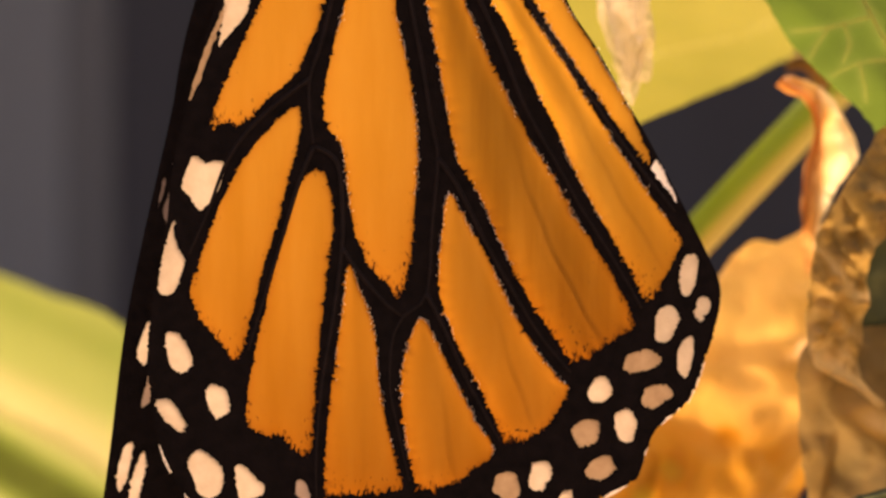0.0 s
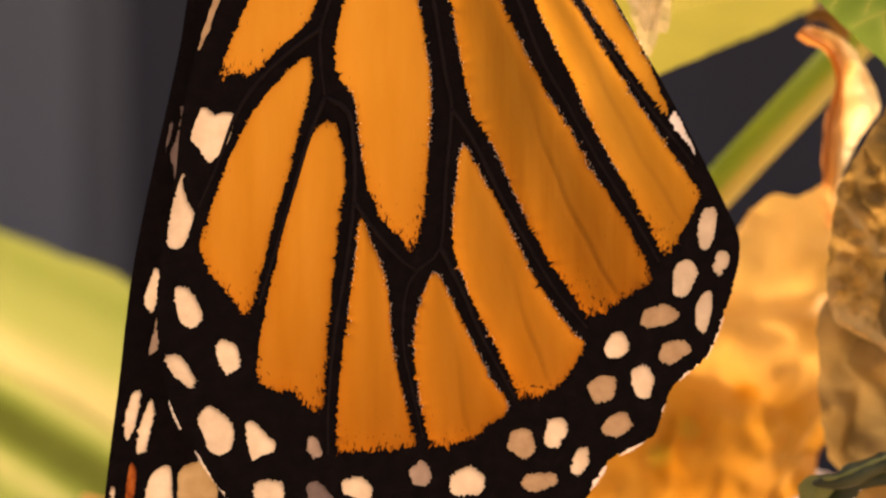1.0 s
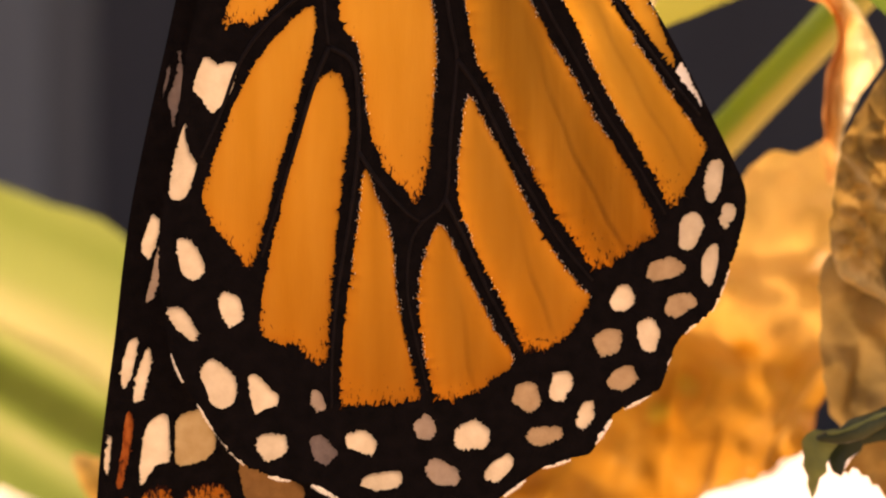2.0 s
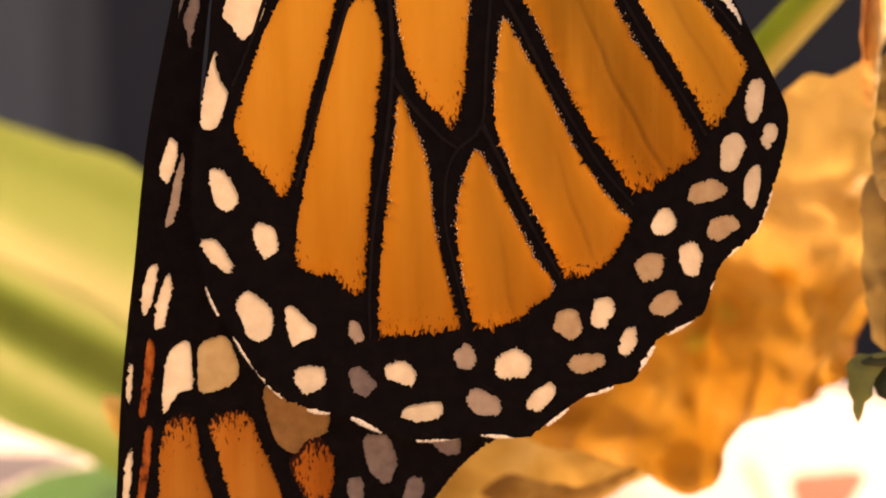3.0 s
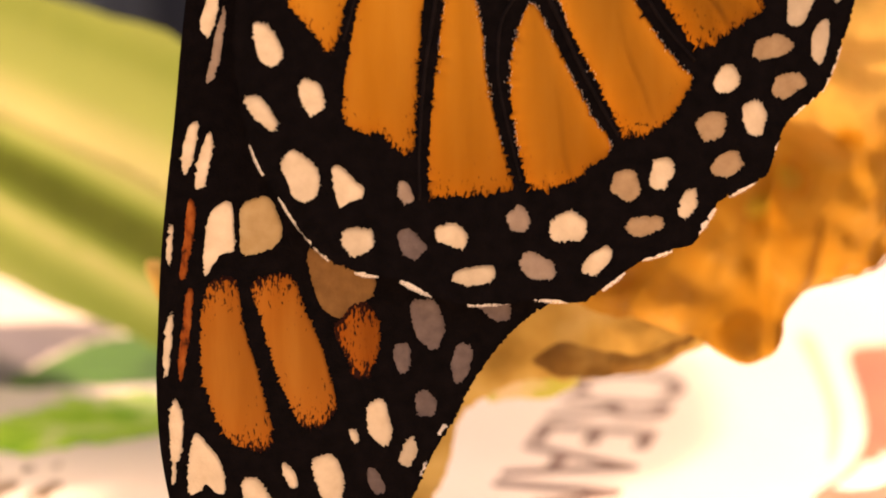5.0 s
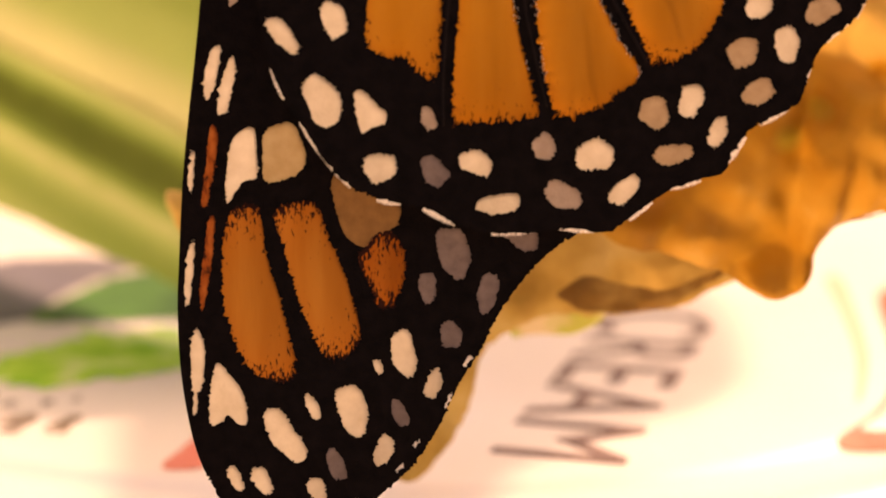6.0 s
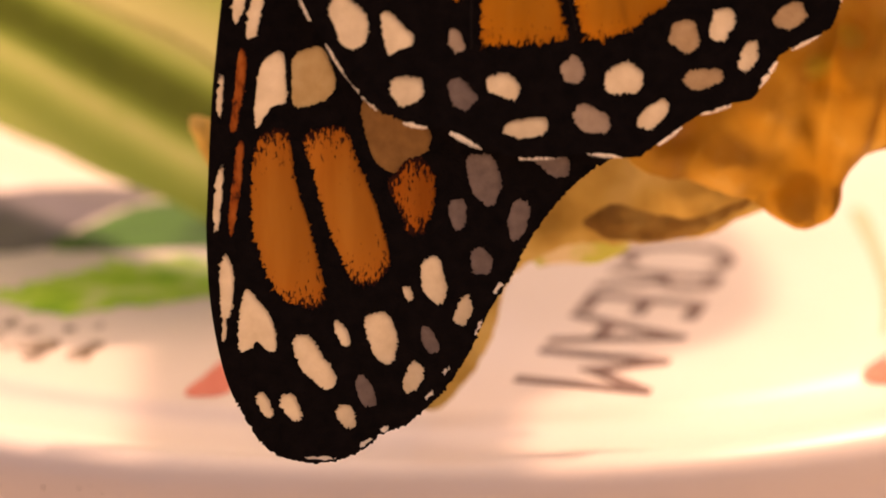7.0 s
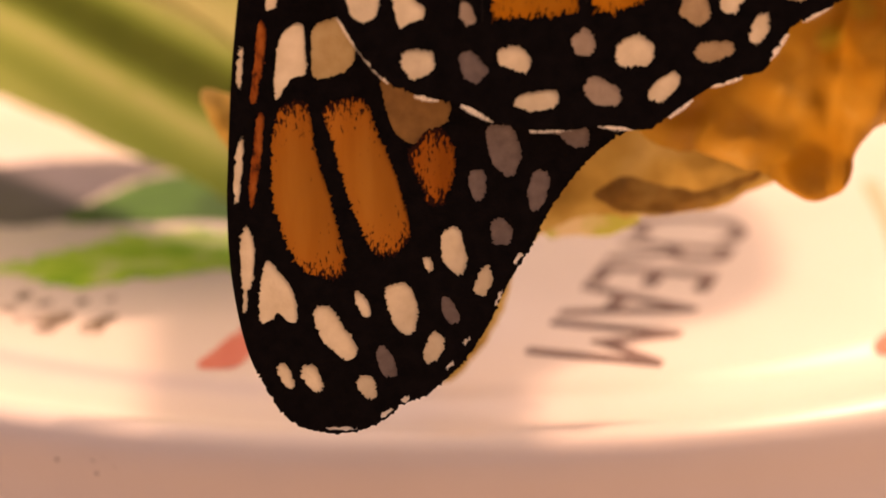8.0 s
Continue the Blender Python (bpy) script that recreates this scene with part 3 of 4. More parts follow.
spot(hind, (-11.16, 12.30), 2.45, 0.16, 70, DULL_SHADE)
spot(hind, (-12.42, -1.81), 1.14, 0.54, -72, CREAM)
spot(hind, (-10.54, -4.08), 0.92, 0.52, -72, CREAM)
spot(hind, (-12.72, -4.72), 1.01, 0.44, -55, CREAM)
spot(hind, (-11.07, -7.52), 1.20, 0.79, -60, CREAM)
spot(hind, (-6.53, -8.33), 0.52, 0.35, -75, ASHEN_SHADE)
spot(hind, (-8.63, -10.38), 0.82, 0.63, 10, CREAM)
spot(hind, (-6.31, -10.57), 0.71, 0.57, -50, SMOKY_SHADE)
spot(hind, (-4.51, -10.22), 0.76, 0.57, -15, CREAM)
spot(hind, (-3.52, -12.00), 0.98, 0.49, 8, CREAM)
spot(hind, (-1.59, -9.56), 0.63, 0.52, -60, ASHEN_SHADE)
spot(hind, (-0.78, -11.64), 0.87, 0.60, -18, ASHEN_SHADE)
spot(hind, (0.59, -9.92), 0.84, 0.76, 0, CREAM)
spot(hind, (1.87, -11.45), 0.82, 0.49, 45, CREAM)
spot(hind, (3.14, -8.09), 0.73, 0.68, 0, DULL_SHADE)
spot(hind, (4.72, -7.59), 0.76, 0.57, 75, CREAM)
spot(hind, (3.96, -9.89), 0.90, 0.49, 4, DULL_SHADE)
spot(hind, (5.88, -8.96), 0.73, 0.41, 75, CREAM)
spot(hind, (6.91, -5.56), 0.76, 0.63, 15, DULL_SHADE)
spot(hind, (7.56, -3.52), 0.65, 0.60, 90, CREAM)
spot(hind, (7.60, -7.25), 0.82, 0.52, 22, DULL_SHADE)
spot(hind, (8.80, -5.21), 0.87, 0.54, -75, CREAM)
spot(hind, (9.55, -2.15), 0.90, 0.57, 10, DULL_SHADE)
spot(hind, (10.72, -0.35), 0.90, 0.60, 75, CREAM)
spot(hind, (10.26, -3.80), 0.79, 0.57, 35, DULL_SHADE)
spot(hind, (11.66, -1.92), 1.01, 0.41, 78, CREAM)
spot(hind, (12.45, 0.38), 0.68, 0.35, 70, CREAM)
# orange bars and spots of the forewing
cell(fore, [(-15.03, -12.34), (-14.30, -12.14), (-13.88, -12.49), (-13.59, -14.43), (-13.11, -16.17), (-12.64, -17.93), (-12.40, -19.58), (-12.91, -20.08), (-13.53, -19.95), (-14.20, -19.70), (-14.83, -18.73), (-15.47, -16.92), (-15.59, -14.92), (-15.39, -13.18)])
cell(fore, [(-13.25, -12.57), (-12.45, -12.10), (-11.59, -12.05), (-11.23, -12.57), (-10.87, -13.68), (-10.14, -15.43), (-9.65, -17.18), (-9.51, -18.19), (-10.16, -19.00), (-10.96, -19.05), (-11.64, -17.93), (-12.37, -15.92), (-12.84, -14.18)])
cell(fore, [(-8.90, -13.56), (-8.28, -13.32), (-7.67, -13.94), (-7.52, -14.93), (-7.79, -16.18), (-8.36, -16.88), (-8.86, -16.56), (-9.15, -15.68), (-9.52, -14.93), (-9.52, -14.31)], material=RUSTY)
patch(fore, [(-10.65, -10.97), (-9.38, -11.51), (-7.79, -12.20), (-7.96, -13.19), (-8.77, -13.49), (-9.34, -14.08), (-10.13, -13.56), (-10.57, -12.32)], BUFF_SHADE)
patch(fore, [(-15.96, -8.76), (-15.64, -9.00), (-15.74, -10.23), (-16.00, -11.45), (-16.21, -12.24), (-16.43, -12.07), (-16.23, -10.72)], RED)
patch(fore, [(-16.07, -12.69), (-15.83, -12.93), (-16.00, -14.67), (-16.27, -16.17), (-16.48, -16.87), (-16.57, -15.92), (-16.34, -14.17)], RED)
patch(fore, [(-14.99, -9.30), (-14.11, -8.81), (-13.97, -9.98), (-13.99, -10.96), (-14.65, -11.26), (-15.28, -12.12), (-15.33, -10.96)], CREAM)
patch(fore, [(-13.67, -9.13), (-13.15, -8.69), (-12.42, -8.64), (-11.94, -9.49), (-11.87, -10.35), (-12.44, -10.96), (-13.60, -11.16), (-13.71, -10.10)], TANNED_SHADE)
patch(fore, [(-15.88, -19.24), (-15.34, -19.69), (-14.78, -20.51), (-14.55, -21.88), (-14.97, -21.99), (-15.42, -21.58), (-15.80, -21.93), (-16.22, -21.98), (-16.20, -20.58)], CREAM)
spot(fore, (-15.87, -6.38), 1.32, 0.28, 80, CREAM)
spot(fore, (-15.23, -7.06), 1.38, 0.30, 79, CREAM)
spot(fore, (-16.82, -10.72), 1.05, 0.14, 86, CREAM)
spot(fore, (-17.00, -15.17), 1.60, 0.19, 85, CREAM)
spot(fore, (-16.72, -19.13), 1.49, 0.36, 88, CREAM)
spot(fore, (-16.85, -20.96), 0.66, 0.11, 88, CREAM)
spot(fore, (-12.93, -22.50), 1.44, 0.66, -60, CREAM)
spot(fore, (-11.65, -21.23), 0.66, 0.28, -65, CREAM)
spot(fore, (-9.90, -21.36), 1.21, 0.75, -75, CREAM)
spot(fore, (-7.60, -18.83), 1.08, 0.61, -80, CREAM)
spot(fore, (-8.74, -19.41), 0.39, 0.19, -60, CREAM)
spot(fore, (-6.30, -20.23), 0.72, 0.39, 70, CREAM)
spot(fore, (-7.80, -21.55), 0.66, 0.36, -70, DULL_SHADE)
spot(fore, (-8.53, -23.21), 0.77, 0.44, 65, CREAM)
spot(fore, (-10.64, -23.87), 0.77, 0.41, -70, DULL_SHADE)
spot(fore, (-11.50, -24.98), 0.61, 0.44, -70, CREAM)
spot(fore, (-13.96, -24.55), 0.80, 0.39, -65, CREAM)
spot(fore, (-15.13, -24.45), 0.63, 0.33, -65, CREAM)
spot(fore, (-5.53, -18.02), 0.66, 0.52, 90, DULL_SHADE)
spot(fore, (-6.55, -15.89), 0.75, 0.41, -80, DULL_SHADE)
spot(fore, (-3.88, -16.14), 1.05, 0.44, 78, DULL_SHADE)
spot(fore, (-5.39, -14.31), 1.30, 0.72, -80, DULL_SHADE)
spot(fore, (-2.36, -13.70), 0.83, 0.55, -20, DULL_SHADE)
patch(fore, [(-13.55, 8.13), (-13.45, 7.43), (-13.35, 6.57), (-13.56, 5.74), (-13.77, 4.91), (-13.88, 4.57), (-13.95, 5.22), (-14.11, 5.74), (-13.95, 6.31), (-13.71, 7.09)], SMOKY_SHADE)
patch(fore, [(-14.04, 7.48), (-13.97, 7.24), (-14.15, 6.46), (-14.34, 5.92), (-14.23, 6.78)], SMOKY_SHADE)
patch(fore, [(-14.81, 0.48), (-14.45, 0.14), (-14.61, -0.83), (-14.93, -1.59), (-15.11, -1.51), (-15.31, -0.98), (-15.02, -0.07)], CREAM)
patch(fore, [(-14.24, -0.20), (-14.17, -0.78), (-14.33, -1.82), (-14.52, -2.87), (-14.81, -3.44), (-15.09, -3.52), (-14.85, -2.34), (-14.56, -1.17)], ASHEN_SHADE)
spot(fore, (-12.64, -26.89), 0.72, 0.10, -1, FRINGE)
spot(fore, (-10.67, -26.19), 0.34, 0.10, 37, FRINGE)
spot(fore, (-9.82, -25.58), 0.28, 0.10, 26, FRINGE)
spot(fore, (-7.83, -24.05), 0.27, 0.10, 49, FRINGE)
spot(fore, (-7.06, -22.91), 0.23, 0.10, 41, FRINGE)
spot(fore, (-5.63, -20.96), 0.41, 0.10, 68, FRINGE)
spot(fore, (-4.79, -19.19), 0.34, 0.10, 63, FRINGE)

SHEET = {"hind": membrane("hindwing", "hind", "black-veined orange hindwing with two rows of white spots"), "fore": membrane("forewing", "fore", "black forewing tip with orange bars and white spots")}


def pale_scales():
    """Loose pale scales along the borders of the hindwing's orange cells."""
    verts, faces = [], []
    for title, loop, *_ in FIELDS["hind"]:
        if title != "orange_cell":
            continue
        # none on the front cells or at the cells' dusky outer ends
        low = loop[:, 1].min() + 0.22 * np.ptp(loop[:, 1])
        for p in loop:
            if p[0] < -5.0 or p[1] < low or RNG.random() > 0.75 or noise.noise(Vector((p[0] * 0.5, p[1] * 0.5, 2.0))) < -0.15:
                continue
            x, z = p + RNG.normal(0, 0.03, 2)
            w, h, k = RNG.uniform(0.010, 0.022), RNG.uniform(0.02, 0.048), len(verts)
            verts += [(x - w, -0.058, z - h), (x + w, -0.062, z - h), (x + w, -0.066, z + h), (x - w, -0.060, z + h)]
            faces.append((k, k + 1, k + 2, k + 3))
    tagged(part("scale_dusting", mesh_of("scale_dusting", np.array(verts) * MM, faces, FRINGE, False), SHEET["hind"], "pale loose scales beside the veins"), kind="stuff")


pale_scales()

# raised veins and the white fringe on the margins
vein(hind, [(-4.97, 17.56), (-5.22, 15.42), (-5.74, 13.02), (-6.32, 11.15), (-6.31, 9.55), (-6.11, 7.95)])
vein(hind, [(-6.32, 11.15), (-7.59, 10.20), (-9.18, 8.72), (-10.23, 7.12), (-11.02, 4.98), (-11.94, 2.84)])
vein(hind, [(-6.11, 7.95), (-6.77, 6.34), (-7.56, 3.67), (-8.34, 0.99), (-9.13, -1.69)])
vein(hind, [(-6.11, 7.95), (-5.04, 7.29), (-4.77, 5.56), (-4.75, 3.15), (-5.14, -0.07), (-5.65, -3.28), (-5.90, -6.50), (-5.89, -8.65)])
vein(hind, [(-4.75, 3.15), (-3.81, 1.81), (-2.46, 0.35), (-1.87, -0.05)])
vein(hind, [(-1.90, 18.40), (-1.61, 15.20), (-1.06, 12.27), (-0.51, 9.07), (-0.23, 7.46), (-0.48, 4.24), (-0.72, 1.02), (-1.79, -0.05), (-2.32, -1.13), (-2.44, -3.28), (-2.03, -5.43), (-1.47, -7.85)])
vein(hind, [(-0.23, 7.46), (0.72, 6.13), (2.08, 3.45), (3.45, 1.04), (4.81, -1.11), (6.18, -2.72)])
vein(hind, [(-0.72, 1.02), (0.23, -0.85), (1.32, -3.27), (2.82, -5.96)])
vein(hind, [(0.11, 18.16), (1.47, 15.51), (2.83, 12.58), (3.92, 9.91), (5.29, 7.51), (6.66, 5.10), (8.03, 2.95), (9.54, 0.39)])
vein(hind, [(2.52, 17.93), (4.02, 15.00), (5.52, 12.74), (7.02, 10.48), (8.53, 8.28), (9.96, 6.41), (11.13, 4.99)])
vein(hind, [(-1.76, -8.22), (-0.52, -9.62), (0.36, -11.27), (1.23, -13.01)], 0.55)
vein(hind, [(2.51, -6.53), (4.02, -8.31), (5.03, -9.71), (5.94, -10.60)], 0.55)
vein(hind, [(6.28, -3.70), (7.29, -4.59), (8.56, -6.48), (9.27, -7.57)], 0.55)
vein(hind, [(9.34, -1.00), (10.10, -1.18), (11.01, -2.89), (11.63, -4.14)], 0.55)
vein(hind, [(-5.96, -8.16), (-5.72, -9.17), (-5.47, -11.18), (-5.31, -12.83)], 0.55)
vein(hind, [(-9.40, -2.41), (-9.89, -5.62), (-10.11, -7.86), (-10.45, -9.35), (-10.09, -11.06)], 0.55)
fringe(hind, (9.87, -6.07), (9.32, -7.32))
fringe(hind, (8.92, -7.97), (7.70, -8.66))
fringe(hind, (7.10, -9.18), (6.29, -10.36))
fringe(hind, (5.20, -11.02), (3.86, -11.41))
fringe(hind, (3.10, -11.95), (2.09, -12.75))
fringe(hind, (0.62, -13.23), (-1.04, -13.05))
fringe(hind, (-2.10, -13.21), (-3.86, -13.31))
fringe(hind, (-5.41, -12.90), (-6.81, -12.22))
fringe(hind, (-7.75, -11.98), (-8.80, -11.79))
fringe(hind, (-9.89, -11.26), (-11.11, -9.89))
fringe(hind, (-11.09, -9.92), (-12.03, -8.43))
fringe(hind, (-12.70, -7.47), (-13.22, -6.12))
fringe(hind, (12.56, -2.16), (11.76, -4.12))
fringe(hind, (11.70, -3.95), (10.40, -5.20))


# ---- leaves, stem and husk ----


def crumple(x, z, amp, size, seed, ridge=0.0):
    """Soft dents and, for dried leaves, sharp creases."""
    v = Vector((x / size, z / size, seed))
    dents = noise.noise(v) + 0.5 * noise.noise(v * 2.1) + 0.25 * noise.noise(v * 4.3)
    creases = abs(noise.noise(v * 0.9 + Vector((3, 1, 7)))) + 0.5 * abs(noise.noise(v * 1.9 + Vector((9, 4, 2))))
    return amp * dents - ridge * creases


def leaf(name, label, ctrl, depth, material, amp=1.0, size=5.0, curl=0.0, lean=(0.0, 0.0), seed=1.0, step=0.8, category="leaf", anchor=None, ridge=0.0, folds=(), rise=0.0):
    """A leaf blade: an outline in x and z, at a depth, crumpled, leaning, and with edges that curl back."""
    rng = np.random.default_rng(int(seed * 10))
    ctrl = [(x, z + rise) for x, z in ctrl]
    loop = ragged(spline(ctrl, 0.4), 0.05, rng)
    flat, faces = filled(loop, step, rng)
    mid = flat.mean(0) if anchor is None else np.array(anchor)
    far = gap(flat, loop)
    y = np.array([depth + crumple(p[0], p[1], amp, size, seed, ridge) for p in flat])
    y += (flat - mid) @ np.array(lean) + curl * np.exp(-far / 1.5)
    for a, b, height, width in folds:
        # a soft fold: the blade steps back on one side of the line
        a, b = np.array(a), np.array(b)
        way = (b - a) / np.linalg.norm(b - a)
        along = (flat - a) @ way / np.linalg.norm(b - a)
        side = (flat - a) @ np.array((way[1], -way[0]))
        y += height * np.tanh(side / width) * np.exp(-np.abs(side) / (5 * width)) / (1 + np.exp(12 * (np.abs(along - 0.5) - 0.55)))
    verts = [(p[0] * MM, d * MM, p[1] * MM) for p, d in zip(flat, y)]
    thing = holder(name, label, category)
    part("blade", mesh_of("blade", verts, [tuple(f) for f in faces], material), thing)

    def depth_at(x, z):
        return depth + crumple(x, z, amp, size, seed, ridge) + (np.array((x, z)) - mid) @ np.array(lean) - 0.1 * abs(lean[1])

    return thing, depth_at


def rib(thing, depth_at, ctrl, r0, r1, material=RIB):
    """A raised vein on the leaf's far side, with a pale line along it in the blade."""
    line = spline(ctrl, 0.6, closed=False)
    path = [(x, depth_at(x, z) + 0.25 * r0, z) for x, z in line]
    blade = thing.children[0].data
    if material is RIB:
        where = np.array([(v.co.x / MM, v.co.z / MM) for v in blade.vertices])
        fine = spline(ctrl, 0.1, closed=False)
        near = np.min(np.hypot(where[:, None, 0] - fine[None, :, 0], where[:, None, 1] - fine[None, :, 1]), axis=1)
        pale = 0.62 * np.exp(-((near / (1.3 * r0 + 0.08)) ** 2))
        old = blade.attributes.get("dust_light_mix")
        if old:
            values = np.zeros(len(where), np.float32)
            old.data.foreach_get("value", values)
            pale = np.maximum(pale, values)
        else:
            old = blade.attributes.new("dust_light_mix", "FLOAT", "POINT")
        old.data.foreach_set("value", pale.astype(np.float32))
    verts, faces = tube(path, np.linspace(r0, r1, len(path)) * (0.2 if material is RIB else 1.0))
    part("leaf_vein", mesh_of("leaf_vein", np.array(verts) * MM, faces, material), thing)


golden, at = leaf("dry_leaf", "crumpled golden-brown dry leaf hanging behind the butterfly", [(16.8, 34.0), (15.4, 32.4), (13.2, 29.5), (10.5, 24.0), (6.0, 19.0), (1.8, 17.2), (2.4, 15.2), (5.2, 14.4), (8.0, 13.5), (9.5, 12.55), (10.5, 12.1), (11.4, 12.0), (12.2, 12.35), (12.75, 13.3), (12.95, 14.7), (13.6, 15.5), (15.2, 16.1), (19.2, 17.9), (20.7, 20.4), (21.4, 22.8), (22.2, 27.2), (21.4, 34.9), (19.0, 34.6), (17.7, 34.8)], 106.0, GOLDEN, amp=1.1, size=4.6, curl=1.4, lean=(0.05, 0.1), seed=2.0, step=0.35, ridge=2.2, folds=[((14.0, 28.0), (21.5, 29.4), -1.2, 0.45), ((12.4, 20.0), (12.1, 12.2), 1.5, 0.4), ((20.4, 22.5), (15.5, 16.2), -1.2, 0.45), ((17.5, 21.5), (16.4, 17.0), 1.0, 0.35), ((14.4, 19.5), (13.9, 15.6), -1.0, 0.35), ((12.0, 24.6), (17.5, 23.0), -0.8, 0.4), ((18.8, 34.0), (17.0, 28.5), 0.9, 0.5), ((15.2, 26.8), (16.6, 22.4), 0.8, 0.4)])
blade = golden.children[0].data
where = np.array([(v.co.x / MM, v.co.z / MM) for v in blade.vertices])
# paler gold above, browner below, with three green blotches
paleness = 0.38 + 0.46 / (1 + np.exp(-(where[:, 1] - 24.5 + 0.25 * (where[:, 0] - 16)) / 1.6)) + np.array([0.09 * noise.noise(Vector((x * 0.3, z * 0.3, 4.0))) for x, z in where])
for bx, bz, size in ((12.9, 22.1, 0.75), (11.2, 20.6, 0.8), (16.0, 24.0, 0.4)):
    paleness -= 0.42 * np.exp(-((np.hypot(where[:, 0] - bx, where[:, 1] - bz) / size) ** 2))
blade.attributes.new("dust_light_mix", "FLOAT", "POINT").data.foreach_set("value", np.clip(paleness, 0, 1).astype(np.float32))

hem = spline([(21.2, 22.6), (20.5, 20.3), (19.1, 18.0), (17.3, 17.0), (15.2, 16.2), (12.95, 15.1), (12.5, 13.2)], 0.3, closed=False)
verts, faces = tube([(x, at(x, z) + 1.1, z) for x, z in hem], [0.05 + 0.02 * math.sin(i * 0.7) for i in range(len(hem))], 8)
me = mesh_of("curled_edge", np.array(verts) * MM, faces, GOLDEN)
me.attributes.new("dust_light_mix", "FLOAT", "POINT").data.foreach_set("value", np.full(len(verts), 0.42, np.float32))
part("curled_edge", me, golden)

olive, at = leaf("curled_leaf", "curled olive-tan dry leaf lying behind the wing tips", [(1.0, 14.9), (4.4, 14.8), (8.1, 13.1), (9.9, 11.8), (8.2, 11.0), (6.3, 10.1), (3.9, 9.7), (1.5, 9.8), (-0.6, 9.6), (-2.3, 9.0), (-4.3, 7.6), (-5.3, 4.1), (-8.0, 0.8), (-9.6, 1.6), (-8.8, 5.9), (-9.0, 9.8), (-12.6, 11.7), (-17.4, 12.1), (-20.1, 12.8), (-21.2, 14.1), (-22.0, 16.2), (-18.5, 15.6), (-8.3, 14.1), (-3.0, 14.5)], 111.0, OLIVE, amp=0.7, size=4.0, curl=1.0, lean=(0.0, 0.25), seed=4.0, step=0.5, ridge=1.6)

tip_leaf, _ = leaf("tip", "", [(-3.2, 8.7), (-1.5, 10.0), (0.7, 10.0), (2.3, 9.5), (2.6, 8.6), (1.7, 8.0), (0.4, 7.6), (-1.3, 7.6), (-2.5, 7.5)], 114.0, TIP, amp=0.3, size=2.0, curl=0.4, seed=17.0, step=0.3)
tip_blade = tip_leaf.children[0]
tip_blade.parent, tip_blade.name = olive, "pale_tip"
bpy.data.objects.remove(tip_leaf)
lip, _ = leaf("lip", "", [(-0.4, 11.8), (0.6, 12.6), (1.6, 12.9), (2.8, 12.6), (4.0, 12.2), (5.7, 12.2), (7.2, 12.85), (8.8, 13.45), (7.9, 12.7), (6.7, 12.0), (5.7, 11.2), (3.8, 10.9), (2.1, 11.0), (0.7, 11.2)], 106.5, LIP, amp=0.6, size=1.6, curl=0.5, seed=5.0, step=0.3, ridge=0.6)
lip_blade = lip.children[0]
lip_blade.parent, lip_blade.name = olive, "curled_lip"
bpy.data.objects.remove(lip)

brown, at = leaf("withered_leaf", "withered grey-beige leaf hanging in folds", [(20.7, 20.7), (19.5, 21.6), (18.95, 23.6), (18.7, 26.9), (18.65, 29.0), (20.0, 30.4), (23.0, 31.0), (31.0, 31.0), (31.0, 20.0), (23.0, 20.5)], 98.4, BROWN, amp=0.5, size=2.2, curl=0.8, lean=(-0.12, 0.0), seed=6.0, step=0.25, ridge=1.2, folds=[((20.2, 26.8), (23.5, 24.6), 0.9, 0.3), ((20.8, 25.6), (20.2, 21.5), -0.8, 0.35)])
blade = brown.children[0].data
where = np.array([(v.co.x / MM, v.co.z / MM) for v in blade.vertices])
# mottled drying tones, with a lit patch painted beside the fold
drying_and_light = 0.30 + 0.62 * np.exp(-(((where[:, 0] - 22.4) / 1.3) ** 2 + ((where[:, 1] - 26.2 + 0.35 * (where[:, 0] - 22.0)) / 0.75) ** 2)) - 0.25 * np.clip((25.0 - where[:, 1]) / 2.0, 0, 1) * (where[:, 0] > 20.6) + np.array([0.16 * noise.noise(Vector((x * 0.8, z * 0.4, 9.0))) for x, z in where])
blade.attributes.new("dust_light_mix", "FLOAT", "POINT").data.foreach_set("value", np.clip(drying_and_light, 0, 1).astype(np.float32))


def fold_piece(name, label, ctrl, depth, material, seed, dust_light_mix, **shape):
    """Another sheet of the withered leaf: a fold, or the shade between folds."""
    fold, _ = leaf(name, "", ctrl, depth, material, seed=seed, **shape)
    piece = fold.children[0]
    piece.parent, piece.name = brown, name
    tagged(piece, label)
    bpy.data.objects.remove(fold)
    at_xz = np.array([(v.co.x / MM, v.co.z / MM) for v in piece.data.vertices])
    piece.data.attributes.new("dust_light_mix", "FLOAT", "POINT").data.foreach_set("value", np.clip(dust_light_mix(at_xz[:, 0], at_xz[:, 1]), 0, 1).astype(np.float32))


def crinkled(x, z):
    """Golden beige below, brown in the puckered upper part; pale ridge, painted lit hem."""
    mottle = np.array([noise.noise(Vector((a * 1.1, b * 0.8, 2.0))) + 0.6 * noise.noise(Vector((a * 2.6, b * 2.1, 6.0))) for a, b in zip(x, z)])
    ridge = np.exp(-(((z - 34.6 + 1.1 * (x - 19.6)) / 0.28) ** 2)) * (x < 21.4)
    hem = np.exp(-(((z - 29.25 + 0.55 * (x - 19.2)) / 0.5) ** 2))
    return 0.74 - 0.30 / (1 + np.exp(-(z - 34.0) / 0.5)) + 0.38 * mottle + 0.45 * ridge + 0.35 * hem


